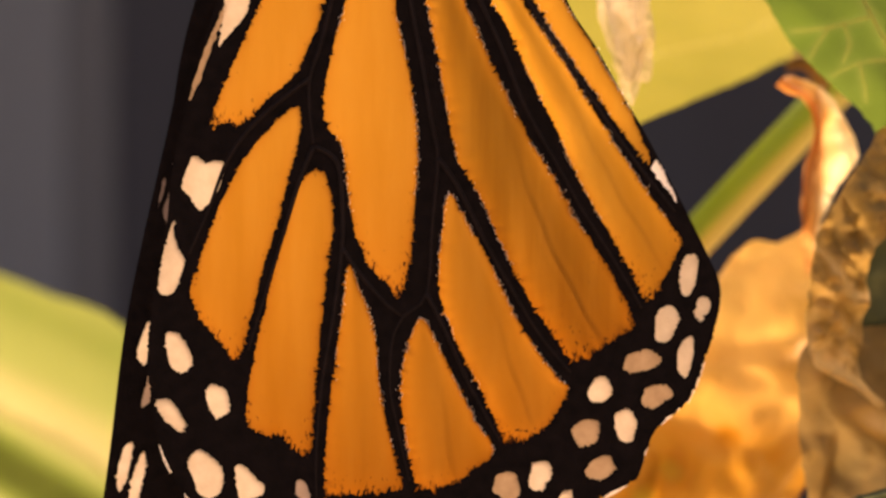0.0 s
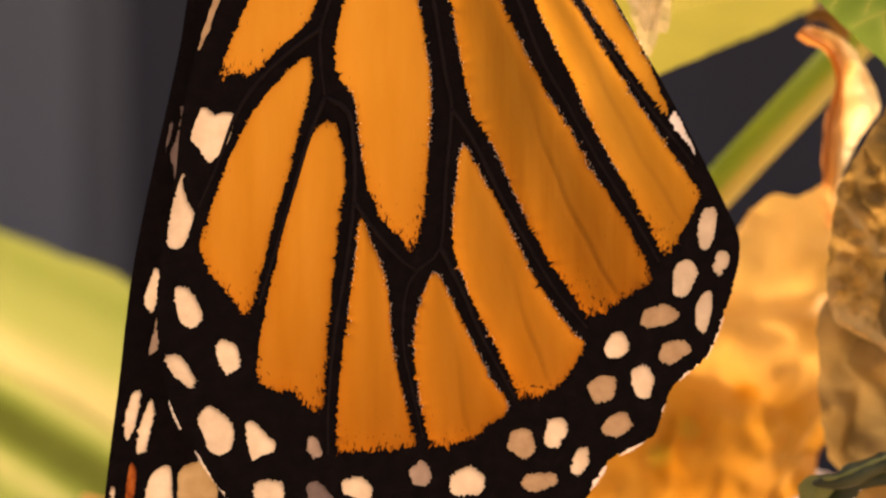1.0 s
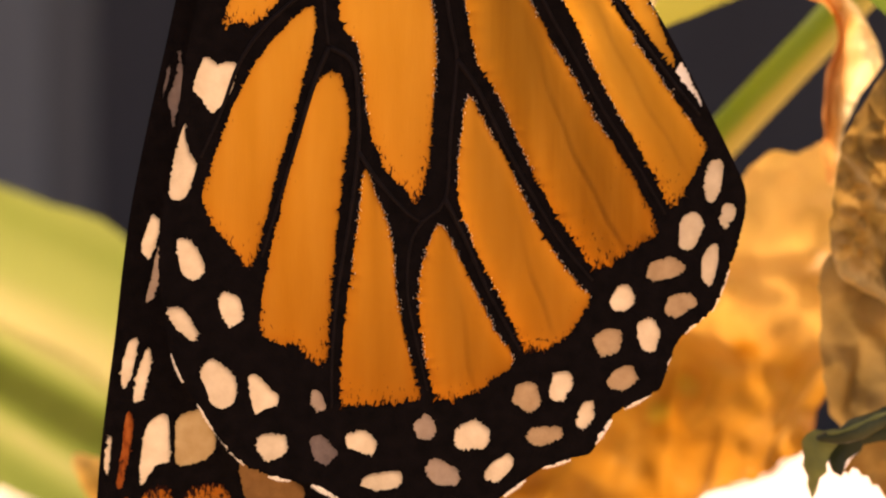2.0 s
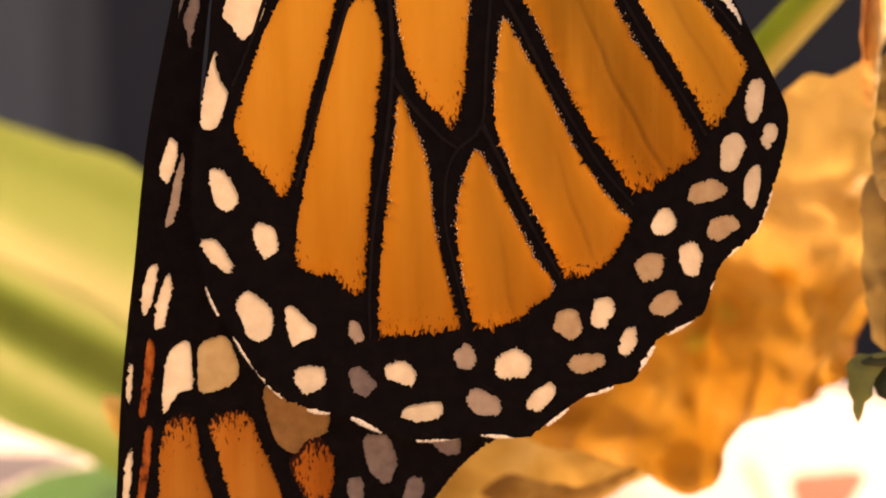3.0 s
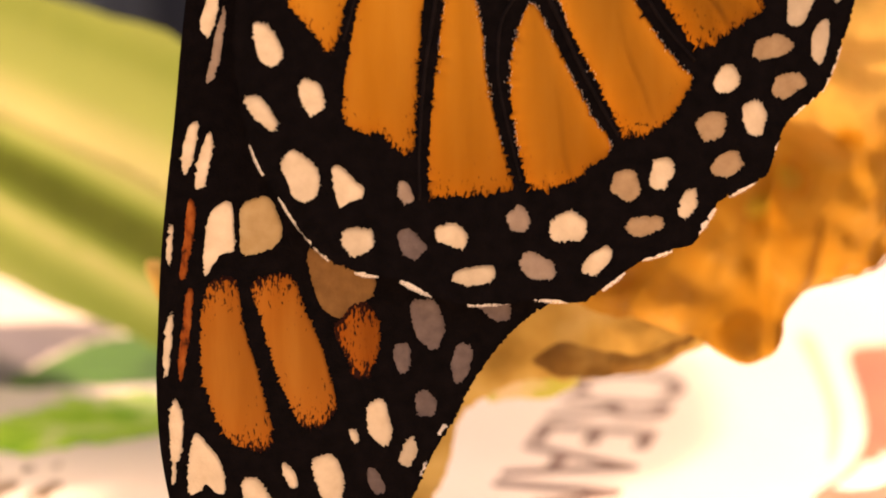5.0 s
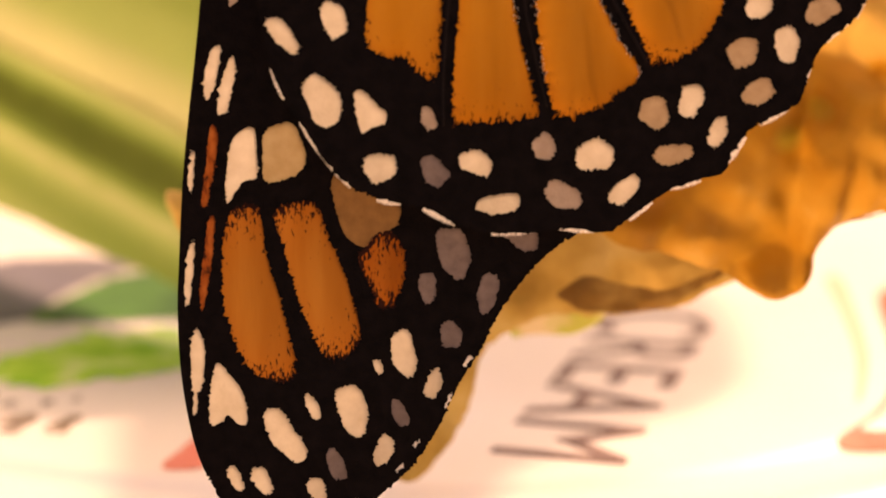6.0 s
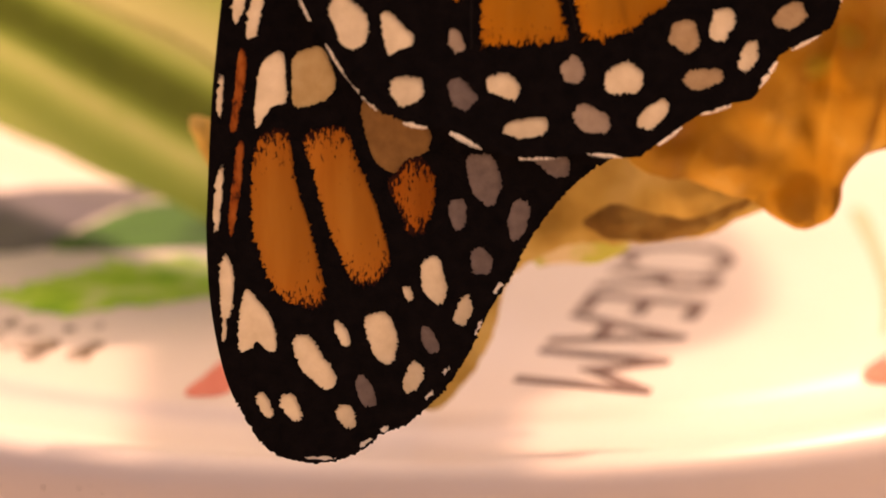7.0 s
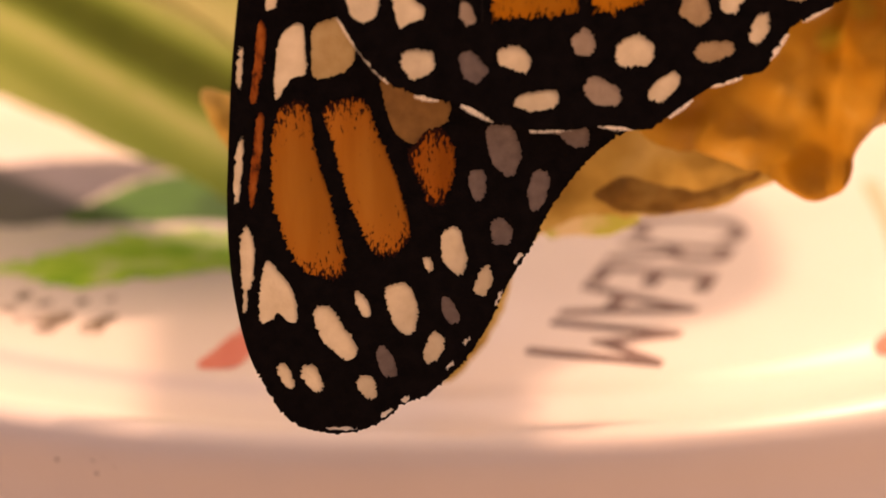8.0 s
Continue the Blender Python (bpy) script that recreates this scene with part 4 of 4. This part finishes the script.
fold_piece("upper_fold", "crinkled golden-beige upper fold", [(18.70, 29.9), (18.62, 31.0), (18.66, 32.8), (18.72, 34.3), (19.0, 35.3), (19.5, 36.4), (20.05, 37.5), (20.6, 38.5), (21.4, 39.9), (22.5, 41.5), (26.0, 43.4), (31.0, 41.0), (31.0, 36.5), (24.0, 36.0), (22.2, 35.6), (21.75, 34.6), (21.7, 33.0), (21.5, 31.2), (21.4, 29.4), (21.9, 28.0), (22.9, 27.1), (22.6, 26.9), (21.4, 27.75), (20.3, 28.4), (19.3, 28.95), (18.9, 29.3)], 96.8, BROWN, 21.0, crinkled, amp=0.52, size=1.35, curl=0.9, step=0.16, ridge=1.6, folds=[((18.9, 35.5), (20.9, 33.2), -0.8, 0.2), ((19.0, 33.2), (21.4, 32.0), 0.6, 0.25), ((20.9, 38.4), (21.9, 35.4), 0.9, 0.3), ((19.1, 29.9), (22.4, 27.6), -0.9, 0.25)])
# dark sheet put in as the shade of the gap between folds
fold_piece("shaded_fold", "dark sheet for the shaded gap between the folds", [(20.9, 27.6), (20.9, 36.6), (24.0, 37.0), (31.0, 37.0), (31.0, 25.0), (24.0, 25.6), (22.6, 26.6)], 99.6, SHADY, 22.0, lambda x, z: 0 * x, amp=0.3, size=2.0, curl=0.2, step=0.5)

green, at = leaf("green_leaf", "fresh green leaf with pale veins", [(16.2, 49.0), (16.9, 47.4), (18.5, 45.0), (21.6, 42.1), (24.2, 40.2), (30.0, 44.0), (30.0, 56.0), (15.0, 56.0)], 100.0, GREEN, amp=0.7, size=6.0, curl=0.6, lean=(0.0, 0.15), seed=8.0, step=0.16)
rib(green, at, [(20.5, 50.5), (22.0, 47.0), (24.0, 43.4)], 0.22, 0.12)
rib(green, at, [(22.0, 47.0), (19.8, 46.4), (18.0, 46.2)], 0.14, 0.06)
for ctrl in ([(23.2, 44.8), (21.4, 44.6), (20.0, 43.9)], [(19.8, 46.4), (19.2, 45.4), (18.9, 44.8)], [(21.4, 44.6), (21.6, 43.6), (21.8, 42.6)], [(20.6, 46.7), (20.9, 45.6), (20.6, 44.6)], [(22.6, 45.9), (24.2, 46.4), (26.0, 46.2)], [(20.9, 49.6), (19.0, 49.4), (17.4, 48.8)]):
    rib(green, at, ctrl, 0.11, 0.06)

# only the front edge is in view; the rest is added to shade the lid
lime, at = leaf("yellowing_leaf", "yellow-green milkweed leaf, its unseen back part added to shade the lid", [(3.2, 48.5), (5.0, 44.6), (8.0, 41.8), (9.77, 40.44), (11.05, 40.99), (12.89, 41.64), (15.21, 42.45), (17.70, 43.36), (20.18, 44.34), (22.79, 45.34), (24.2, 47.2), (27.0, 50.8), (45.0, 56.4), (47.0, 66.0), (22.0, 67.5), (8.0, 64.0), (4.0, 56.0)], 110.0, LIME, amp=1.2, size=9.0, curl=0.0, lean=(0.0, 3.9), seed=10.0, anchor=(11.0, 42.0), step=0.45, rise=0.35)
rib(lime, at, [(11.5, 44.2), (13.9, 45.6), (20.9, 47.3), (30.0, 52.0)], 0.14, 0.1)

banded, at = leaf("banded_leaf", "broad green leaf with yellow vein bands and painted corrugation shading", [(-70.0, 36.5), (-55.0, 32.5), (-39.2, 29.3), (-30.9, 27.7), (-23.5, 26.2), (-18.0, 20.0), (-17.0, 10.0), (-19.5, 2.6), (-22.5, 2.3), (-25.5, 3.0), (-28.3, 3.8), (-32.5, 4.1), (-37.1, 4.4), (-41.5, 4.9), (-48.0, 5.3), (-70.0, 8.0)], 136.0, BANDED, amp=0.8, size=12.0, curl=0.0, lean=(-1.1, 0.0), seed=12.0, step=0.9, anchor=(-20.0, 10.0))
blade = banded.children[0].data
across = np.array([v.co.z / MM - (9.0 - 0.235 * (v.co.x / MM)) for v in blade.vertices])
# yellow over the veins, deep green between; corrugation's light and shade painted in
band = np.interp(across, (-16.0, -13.4, -12.0, -11.0, -9.6, -8.4, -7.5, -6.6, -5.4, -4.0, -2.7, -1.3, 0.8, 2.8, 4.5, 7.5, 9.4, 11.0, 13.0), (0.62, 0.62, 0.44, 0.40, 0.52, 0.76, 0.84, 0.50, 0.05, 0.0, 0.05, 0.60, 0.96, 0.84, 0.66, 0.56, 0.42, 0.5, 0.62))
blade.attributes.new("dust_light_mix", "FLOAT", "POINT").data.foreach_set("value", band.astype(np.float32))
# a soft pale midrib
rib(banded, at, [(-66.0, 24.6), (-46.0, 19.9), (-35.6, 17.5), (-25.4, 15.0), (-19.5, 8.0)], 0.16, 0.08, MIDRIB)

shady, at = leaf("curled_green_leaf", "dark green leaf tip curling down to a point", [(17.0, 21.3), (17.2, 21.7), (18.0, 21.9), (18.8, 21.8), (18.3, 20.8), (18.1, 20.3), (17.9, 19.5), (17.7, 18.8), (17.5, 18.5), (17.3, 19.1), (17.1, 20.1)], 93.6, PALE_GREEN, amp=0.25, size=1.5, curl=0.5, lean=(-0.4, 0.1), seed=14.0, step=0.18)


def leaf_piece(name, label, ctrl, depth, material, seed, lean=(0.0, 0.0)):
    """Another lobe of the curled leaf."""
    lobe, _ = leaf(name, "", ctrl, depth, material, amp=0.3, size=1.6, curl=0.4, seed=seed, step=0.2, lean=lean)
    piece = lobe.children[0]
    piece.parent, piece.name = shady, name
    if label:
        tagged(piece, label)
    bpy.data.objects.remove(lobe)


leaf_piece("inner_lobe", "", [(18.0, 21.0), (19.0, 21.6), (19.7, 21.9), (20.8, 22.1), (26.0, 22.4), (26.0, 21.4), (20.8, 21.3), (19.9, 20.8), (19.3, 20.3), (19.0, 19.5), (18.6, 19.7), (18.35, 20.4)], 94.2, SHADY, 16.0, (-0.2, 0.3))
leaf_piece("dry_underside", "ragged tan dry underside", [(19.2, 19.4), (19.6, 20.2), (20.2, 20.8), (21.3, 21.4), (26.0, 21.9), (26.0, 16.0), (23.0, 17.4), (21.4, 18.3), (21.0, 18.9), (20.7, 18.9), (20.5, 19.35), (20.2, 19.3), (20.0, 19.7), (19.7, 19.8), (19.5, 19.45), (19.4, 19.65)], 95.0, LIP, 15.0)
roll = spline([(17.5, 93.6, 21.6), (18.4, 93.4, 21.7), (19.0, 93.4, 21.9), (19.7, 93.5, 22.2), (20.6, 93.8, 22.5), (22.0, 94.2, 22.8), (26.0, 95.0, 23.2)], 0.2, closed=False)
verts, faces = tube(roll, [0.12 + 0.42 * min(1.0, i / 8) + 0.04 * math.sin(i * 0.8) for i in range(len(roll))], 14)
verts = [v + np.array((0, 0, crumple(v[0], v[2], 0.12, 0.8, 9.0))) for v in verts]
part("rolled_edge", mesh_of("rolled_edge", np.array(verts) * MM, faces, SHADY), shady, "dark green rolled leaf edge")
rim = [(x, y - 0.42, z + 0.34) for x, y, z in roll[2:]]
verts, faces = tube(rim, [0.09 + 0.03 * math.sin(i * 1.3) for i in range(len(rim))], 8)
part("pale_rim", mesh_of("pale_rim", np.array(verts) * MM, faces, PALE_GREEN), shady, "pale green leaf rim")

tan_leaf, _ = leaf("shrivelled_leaf", "shrivelled tan dry leaf with its sunlit side painted pale", [(18.0, 43.45), (18.45, 43.95), (19.3, 43.85), (20.1, 43.55), (20.9, 42.95), (21.45, 42.2), (21.9, 41.3), (22.35, 40.2), (22.3, 39.3), (21.8, 38.5), (21.35, 37.6), (20.9, 36.5), (20.6, 35.6), (20.6, 33.6), (19.9, 33.2), (19.6, 34.6), (19.6, 35.9), (19.45, 37.1), (19.55, 38.3), (19.65, 39.4), (20.0, 40.3), (20.1, 41.2), (19.8, 42.1), (19.3, 42.8), (18.6, 43.1)], 103.2, TAN, amp=0.35, size=1.7, curl=1.1, lean=(-0.25, 0.0), seed=13.0, step=0.16, ridge=0.5, folds=[((20.4, 42.6), (20.4, 36.0), -1.0, 0.3), ((21.2, 41.4), (20.8, 38.0), 0.7, 0.2)])
blade = tan_leaf.children[0].data
where = np.array([(v.co.x / MM, v.co.z / MM) for v in blade.vertices])
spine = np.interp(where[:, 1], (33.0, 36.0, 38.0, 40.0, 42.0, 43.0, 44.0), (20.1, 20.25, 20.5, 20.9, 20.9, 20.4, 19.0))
# painted highlight: pale yellow right of the spine, orange left of it
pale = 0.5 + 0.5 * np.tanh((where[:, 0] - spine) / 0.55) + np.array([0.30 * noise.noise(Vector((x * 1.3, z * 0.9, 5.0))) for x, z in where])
blade.attributes.new("dust_light_mix", "FLOAT", "POINT").data.foreach_set("value", np.clip(pale, 0, 1).astype(np.float32))

hem = spline([(18.2, 103.0, 43.5), (18.9, 102.7, 43.2), (19.6, 102.6, 42.5), (20.0, 102.6, 41.4), (19.95, 102.6, 40.3), (19.65, 102.7, 39.2), (19.5, 102.8, 37.4), (19.6, 103.0, 35.6)], 0.3, closed=False)
verts, faces = tube(hem, [0.10 + 0.12 * math.sin(math.pi * i / (len(hem) - 1)) + 0.03 * math.sin(i * 1.2) for i in range(len(hem))], 10)
me = mesh_of("rolled_edge", np.array(verts) * MM, faces, TAN)
me.attributes.new("dust_light_mix", "FLOAT", "POINT").data.foreach_set("value", np.full(len(verts), 0.22, np.float32))
part("rolled_edge", me, tan_leaf, "orange-brown rolled leaf edge")

stem = holder("plant_stem", "green plant stem slanting behind the leaves", "stem")
line = spline([(98.0, 140.0, -90.0), (96.0, 138.0, -10.0), (88.0, 132.0, 38.0), (70.0, 126.0, 62.0), (50.0, 120.0, 64.0), (34.0, 116.5, 54.0), (23.85, 115.5, 43.75), (21.45, 115.0, 41.15), (15.45, 115.0, 34.55), (9.85, 115.5, 28.15), (6.0, 116.0, 22.0)], 0.8, closed=False)
verts, faces = tube(line, [1.2 + 0.012 * max(0.0, x - 24.0) for x, y, z in line], 16)
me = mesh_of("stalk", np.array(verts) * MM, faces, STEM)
# painted light: the stem's lower right side is coloured yellow
lit_side = [float((np.array(verts[i]) - line[i // 16]) @ np.array((0.75, 0.0, -0.66))) for i in range(len(verts))]
me.attributes.new("dust_light_mix", "FLOAT", "POINT").data.foreach_set("value", np.clip(0.5 + 1.2 * np.array(lit_side), 0, 1).astype(np.float32))
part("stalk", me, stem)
node = spline([(20.0, 112.5, 44.6), (20.9, 112.5, 44.9), (21.8, 113.0, 44.5), (22.6, 114.0, 43.2)], 0.3, closed=False)
verts, faces = tube(node, [0.25 + 0.3 * math.sin(math.pi * i / (len(node) - 1)) for i in range(len(node))], 10)
part("stem_node", mesh_of("stem_node", np.array(verts) * MM, faces, LIP), stem, "dark withered stem node")

husk, _ = leaf("empty_chrysalis", "pale papery split chrysalis husk hanging by the leaf", [(7.5, 54.0), (7.6, 49.5), (7.75, 47.6), (7.9, 46.7), (8.35, 45.3), (8.9, 43.8), (9.35, 42.6), (9.7, 42.2), (9.95, 42.9), (10.15, 43.45), (10.6, 43.4), (10.72, 44.8), (10.78, 45.9), (10.6, 46.8), (10.45, 47.7), (10.5, 50.0), (10.4, 54.0)], 98.0, HUSK, amp=0.35, size=1.1, curl=1.0, seed=23.0, step=0.14, ridge=0.6, category="chrysalis", folds=[((9.2, 48.0), (9.5, 43.0), 0.8, 0.2), ((8.4, 47.5), (9.3, 44.0), -0.6, 0.2), ((10.1, 45.2), (9.5, 42.8), -0.7, 0.15)])
husk.children[0].name = "shell"
lining, _ = leaf("lining", "", [(8.0, 54.0), (8.1, 48.0), (8.6, 45.6), (9.3, 43.5), (9.9, 43.6), (10.3, 45.4), (10.2, 48.0), (10.0, 54.0)], 99.4, HUSK, amp=0.5, size=1.1, curl=-0.8, seed=24.0, step=0.25, ridge=0.9)
inner = lining.children[0]
inner.parent, inner.name = husk, "inner_wall"
bpy.data.objects.remove(lining)

# ---- plastic tub with its printed lid ----
CENTRE = (-12.0, 160.0)
lid = holder("tub_lid", "white plastic tub lid printed in black, red and green", "lid", pose(CENTRE[0] * MM, CENTRE[1] * MM, 0))


def lathe(profile, sides=128):
    """A turned shape from radius and height pairs."""
    verts, faces = [], []
    for r, z in profile:
        for k in range(sides):
            a = 2 * math.pi * k / sides
            verts.append((r * math.cos(a), r * math.sin(a), z))
    for i in range(len(profile) - 1):
        for k in range(sides):
            j = (k + 1) % sides
            faces.append((i * sides + k, (i + 1) * sides + k, (i + 1) * sides + j, i * sides + j))
    return verts, faces


profile = [(0.01, 0.0), (25, 0.0), (49.3, 0.0), (49.9, -0.03), (50.4, -0.16), (50.9, -0.38), (51.4, -0.52), (52.2, -0.58), (54.2, -0.58), (55.2, -0.5), (56.1, -0.25), (56.9, 0.02), (57.7, 0.18), (58.5, 0.22), (59.2, 0.05), (59.7, -0.4), (60.0, -1.1), (60.1, -2.2), (60.3, -9.0), (60.9, -9.6), (60.9, -10.6), (59.9, -10.6), (59.2, -9.0), (59.0, -2.4), (0.01, -2.4)]
verts, faces = lathe([(r, z) for r, z in profile])
part("lid_shell", mesh_of("lid_shell", np.array(verts) * MM, [f[::-1] for f in faces], PLASTIC), lid)

tub = holder("plastic_tub", "white plastic food tub under its lid", "tub", pose(CENTRE[0] * MM, CENTRE[1] * MM, 0))
verts, faces = lathe([(0.01, -90), (50, -90), (51, -89), (58.6, -12), (58.6, -2.6), (57.8, -2.6), (50.0, -87.5), (0.01, -87.5)])
part("tub_wall", mesh_of("tub_wall", np.array(verts) * MM, [f[::-1] for f in faces], PLASTIC), tub)


def printed(name, ctrl, material, label, lift=0.05, worn=0.0):
    """A flat printed shape on the lid's panel, given in world millimetres."""
    loop = ragged(spline(ctrl, 0.5), worn, RNG) - np.array(CENTRE)
    flat, faces = filled(loop, 3.0, RNG)
    # the ink follows the lid's moulded panel
    height = np.interp(np.hypot(flat[:, 0], flat[:, 1]), [r for r, _ in profile[:17]], [z for _, z in profile[:17]]) + lift
    verts = np.column_stack([flat, height])
    part(name, mesh_of(name, verts * MM, [tuple(f) for f in faces], material, False), lid, label)


printed("red_print", [(-22.8, 112.3), (-22.6, 114.0), (-22.0, 117.1), (-21.2, 120.1), (-19.1, 124.7), (-18.0, 121.2), (-19.7, 115.6), (-20.4, 112.6), (-21.6, 112.1)], RED_INK, "red printed band", worn=0.12)
printed("red_print", [(26.2, 154.4), (29.0, 156.8), (32.6, 156.6), (28.9, 146.0), (26.4, 138.0), (28.0, 133.0), (30.0, 128.0), (24.0, 119.4), (19.6, 117.9), (16.9, 118.4), (19.6, 122.9), (21.5, 127.0), (23.2, 132.7), (24.5, 141.0)], PINK_INK, "salmon printed swoosh")
printed("gold_print", [(24.3, 160.0), (23.4, 148.0), (22.2, 137.0), (20.4, 128.5), (19.4, 126.0), (20.2, 130.0), (21.4, 137.0), (22.4, 148.0), (23.0, 160.0)], GOLD_INK, "thin gold printed curve")
printed("green_print", [(-41.3, 132.9), (-39.1, 134.0), (-37.0, 136.0), (-34.5, 139.1), (-31.9, 141.6), (-26.6, 143.2), (-21.8, 143.4), (-17.5, 140.0), (-18.5, 134.5), (-24.8, 133.0), (-27.3, 130.8), (-30.6, 130.0), (-32.7, 127.6), (-35.7, 129.4), (-38.6, 131.2), (-40.9, 131.5)], GREEN_INK, "bright green printed leaf", worn=0.7)
printed("deep_green_print", [(-38.4, 145.2), (-37.5, 150.5), (-36.3, 155.0), (-34.3, 159.5), (-31.5, 161.5), (-27.0, 161.0), (-22.0, 158.5), (-18.0, 155.0), (-17.5, 147.0), (-22.0, 146.1), (-29.5, 145.4), (-33.5, 144.8)], DEEP_INK, "deep green printed leaf", worn=0.3)
# a flat grey shape on the panel's left
printed("grey_print", [(-55.0, 161.5), (-49.6, 162.5), (-43.0, 165.5), (-37.2, 166.2), (-33.0, 164.0), (-33.6, 161.2), (-35.2, 159.4), (-37.0, 154.6), (-38.2, 150.3), (-39.2, 144.6), (-44.2, 143.3), (-54.0, 144.0)], GREY_FIELD, "flat grey field on the lid's panel", worn=0.3)
for at, size in (((-33.6, 121.6), 1.5), ((-33.2, 119.4), 1.0), ((-35.2, 121.2), 0.8), ((-32.2, 125.0), 0.8), ((-30.4, 119.6), 1.2), ((-29.9, 121.6), 0.9), ((-36.4, 126.0), 0.8), ((-30.6, 125.6), 0.7), ((-36.6, 123.2), 0.9), ((-34.6, 124.4), 0.7)):
    ring = [(at[0] + size * RNG.uniform(0.5, 1.3) * math.cos(a) * 0.8, at[1] + size * RNG.uniform(0.5, 1.5) * math.sin(a)) for a in np.arange(7) * 2 * math.pi / 7]
    printed("print_mark", ring, SMUDGE, "small dark printed mark", worn=0.1)

letters = bpy.data.curves.new("lettering", "FONT")
letters.body = "CREAM"
letters.space_character = 1.04
letters.size, letters.extrude, letters.align_x = 0.0112, 0.00003, "RIGHT"
letters.materials.append(INK)
for turn, z, size in ((254.0, -1.7, 0.13), (256.0, -1.5, 0.09), (256.2, -2.2, 0.12), (257.2, -1.7, 0.06), (256.6, -1.3, 0.05)):
    bm = bmesh.new()
    bmesh.ops.create_icosphere(bm, subdivisions=1, radius=size * MM)
    for v in bm.verts:
        v.co *= 1 + 0.5 * noise.noise(v.co * 9000)
    me = bpy.data.meshes.new("dirt_speck")
    bm.to_mesh(me)
    bm.free()
    me.materials.append(DIRT)
    speck = part("dirt_speck", me, lid)
    speck.scale = (0.6, 0.6, 0.6)
    speck.location = (60.15 * MM * math.cos(radians(turn)), 60.15 * MM * math.sin(radians(turn)), z * MM)

lettering = new("lettering", letters)
lettering.parent = lid
lettering.matrix_basis = pose((-4.1 - CENTRE[0]) * MM, (115.0 - CENTRE[1]) * MM, 0.06 * MM, 0, 0, -105) @ Matrix.Diagonal((0.97, 1.06, 1, 1))
tagged(lettering, "black printed lettering")

# ---- surroundings ----
tagged(new("ground", mesh_of("ground", [(-9, -9, -0.09), (9, -9, -0.09), (9, 9, -0.09), (-9, 9, -0.09), (-9, -9, -0.13), (9, -9, -0.13), (9, 9, -0.13), (-9, 9, -0.13)], [(0, 1, 2, 3), (7, 6, 5, 4), (0, 4, 5, 1), (1, 5, 6, 2), (2, 6, 7, 3), (3, 7, 4, 0)], TABLE, False)), "unseen wooden deck, light enough to bounce warm light on the tub", "ground", kind="structure")
fence = holder("wall_back", "dark charcoal painted board wall", "wall", kind="structure")


def board(x0, x1, material, label=""):
    bm = bmesh.new()
    bmesh.ops.create_cube(bm, size=1.0)
    bmesh.ops.scale(bm, vec=(x1 - x0, 0.02, 0.24), verts=bm.verts)
    bmesh.ops.translate(bm, vec=((x0 + x1) / 2, 0.56, 0.03), verts=bm.verts)
    bmesh.ops.bevel(bm, geom=bm.edges[:], offset=0.001, segments=1, affect="EDGES")
    me = bpy.data.meshes.new("board")
    bm.to_mesh(me)
    bm.free()
    me.materials.append(material)
    part("board", me, fence, label)


# a soft shading gradient is put into the boards' stepped greys
for x0, x1, paint, label in ((-0.60, -0.42, PAINT, ""), (-0.42, -0.235, PAINT, ""), (-0.235, -0.150, STEP_PAINT, "slate grey board, a painted step of the shading gradient"), (-0.150, -0.108, GREY_PAINT, "lighter grey board"), (-0.108, -0.094, STEP_PAINT, "slate grey board, a painted step of the shading gradient"), (-0.094, 0.05, PAINT, ""), (0.05, 0.19, PAINT, ""), (0.19, 0.42, PAINT, ""), (0.42, 0.60, PAINT, "")):
    board(x0, x1, paint, label)
for step in range(12):
    board(0.60 + 0.18 * step, 0.78 + 0.18 * step, PAINT)
    board(-0.78 - 0.18 * step, -0.60 - 0.18 * step, PAINT)


def motions():
    sway = [(0.0, 0.80, -0.90, 0.05), (0.5, 0.80, -0.65, 0.08), (1.0, 0.72, -0.51, 0.08), (2.5, 0.30, -0.08, 0.05), (3.0, -0.06, 0.07, -0.05), (3.5, -0.22, 0.05, -0.23), (4.0, -0.27, 0.03, -0.31), (4.5, -0.20, 0.03, -0.30), (6.0, -0.03, 0.03, -0.09), (6.5, 0.0, 0.0, 0.0), (7.0, 0.08, -0.02, 0.15), (7.5, 0.19, 0.01, 0.20), (8.0, 0.41, 0.10, 0.33)]
    breeze = [(0.0, -0.45), (0.5, -0.75), (1.0, -0.75), (2.5, 0.70), (4.5, 0.10), (6.5, -0.5), (8.0, -0.5)]
    walk(banded, [(t, pose(0, 0, z * MM)) for t, z in breeze])
    walk(SHEET["fore"], [(t, pose(x * MM, 1.5 * MM, z * MM, 0, -turn, 0)) for t, x, z, turn in sway])


motions()
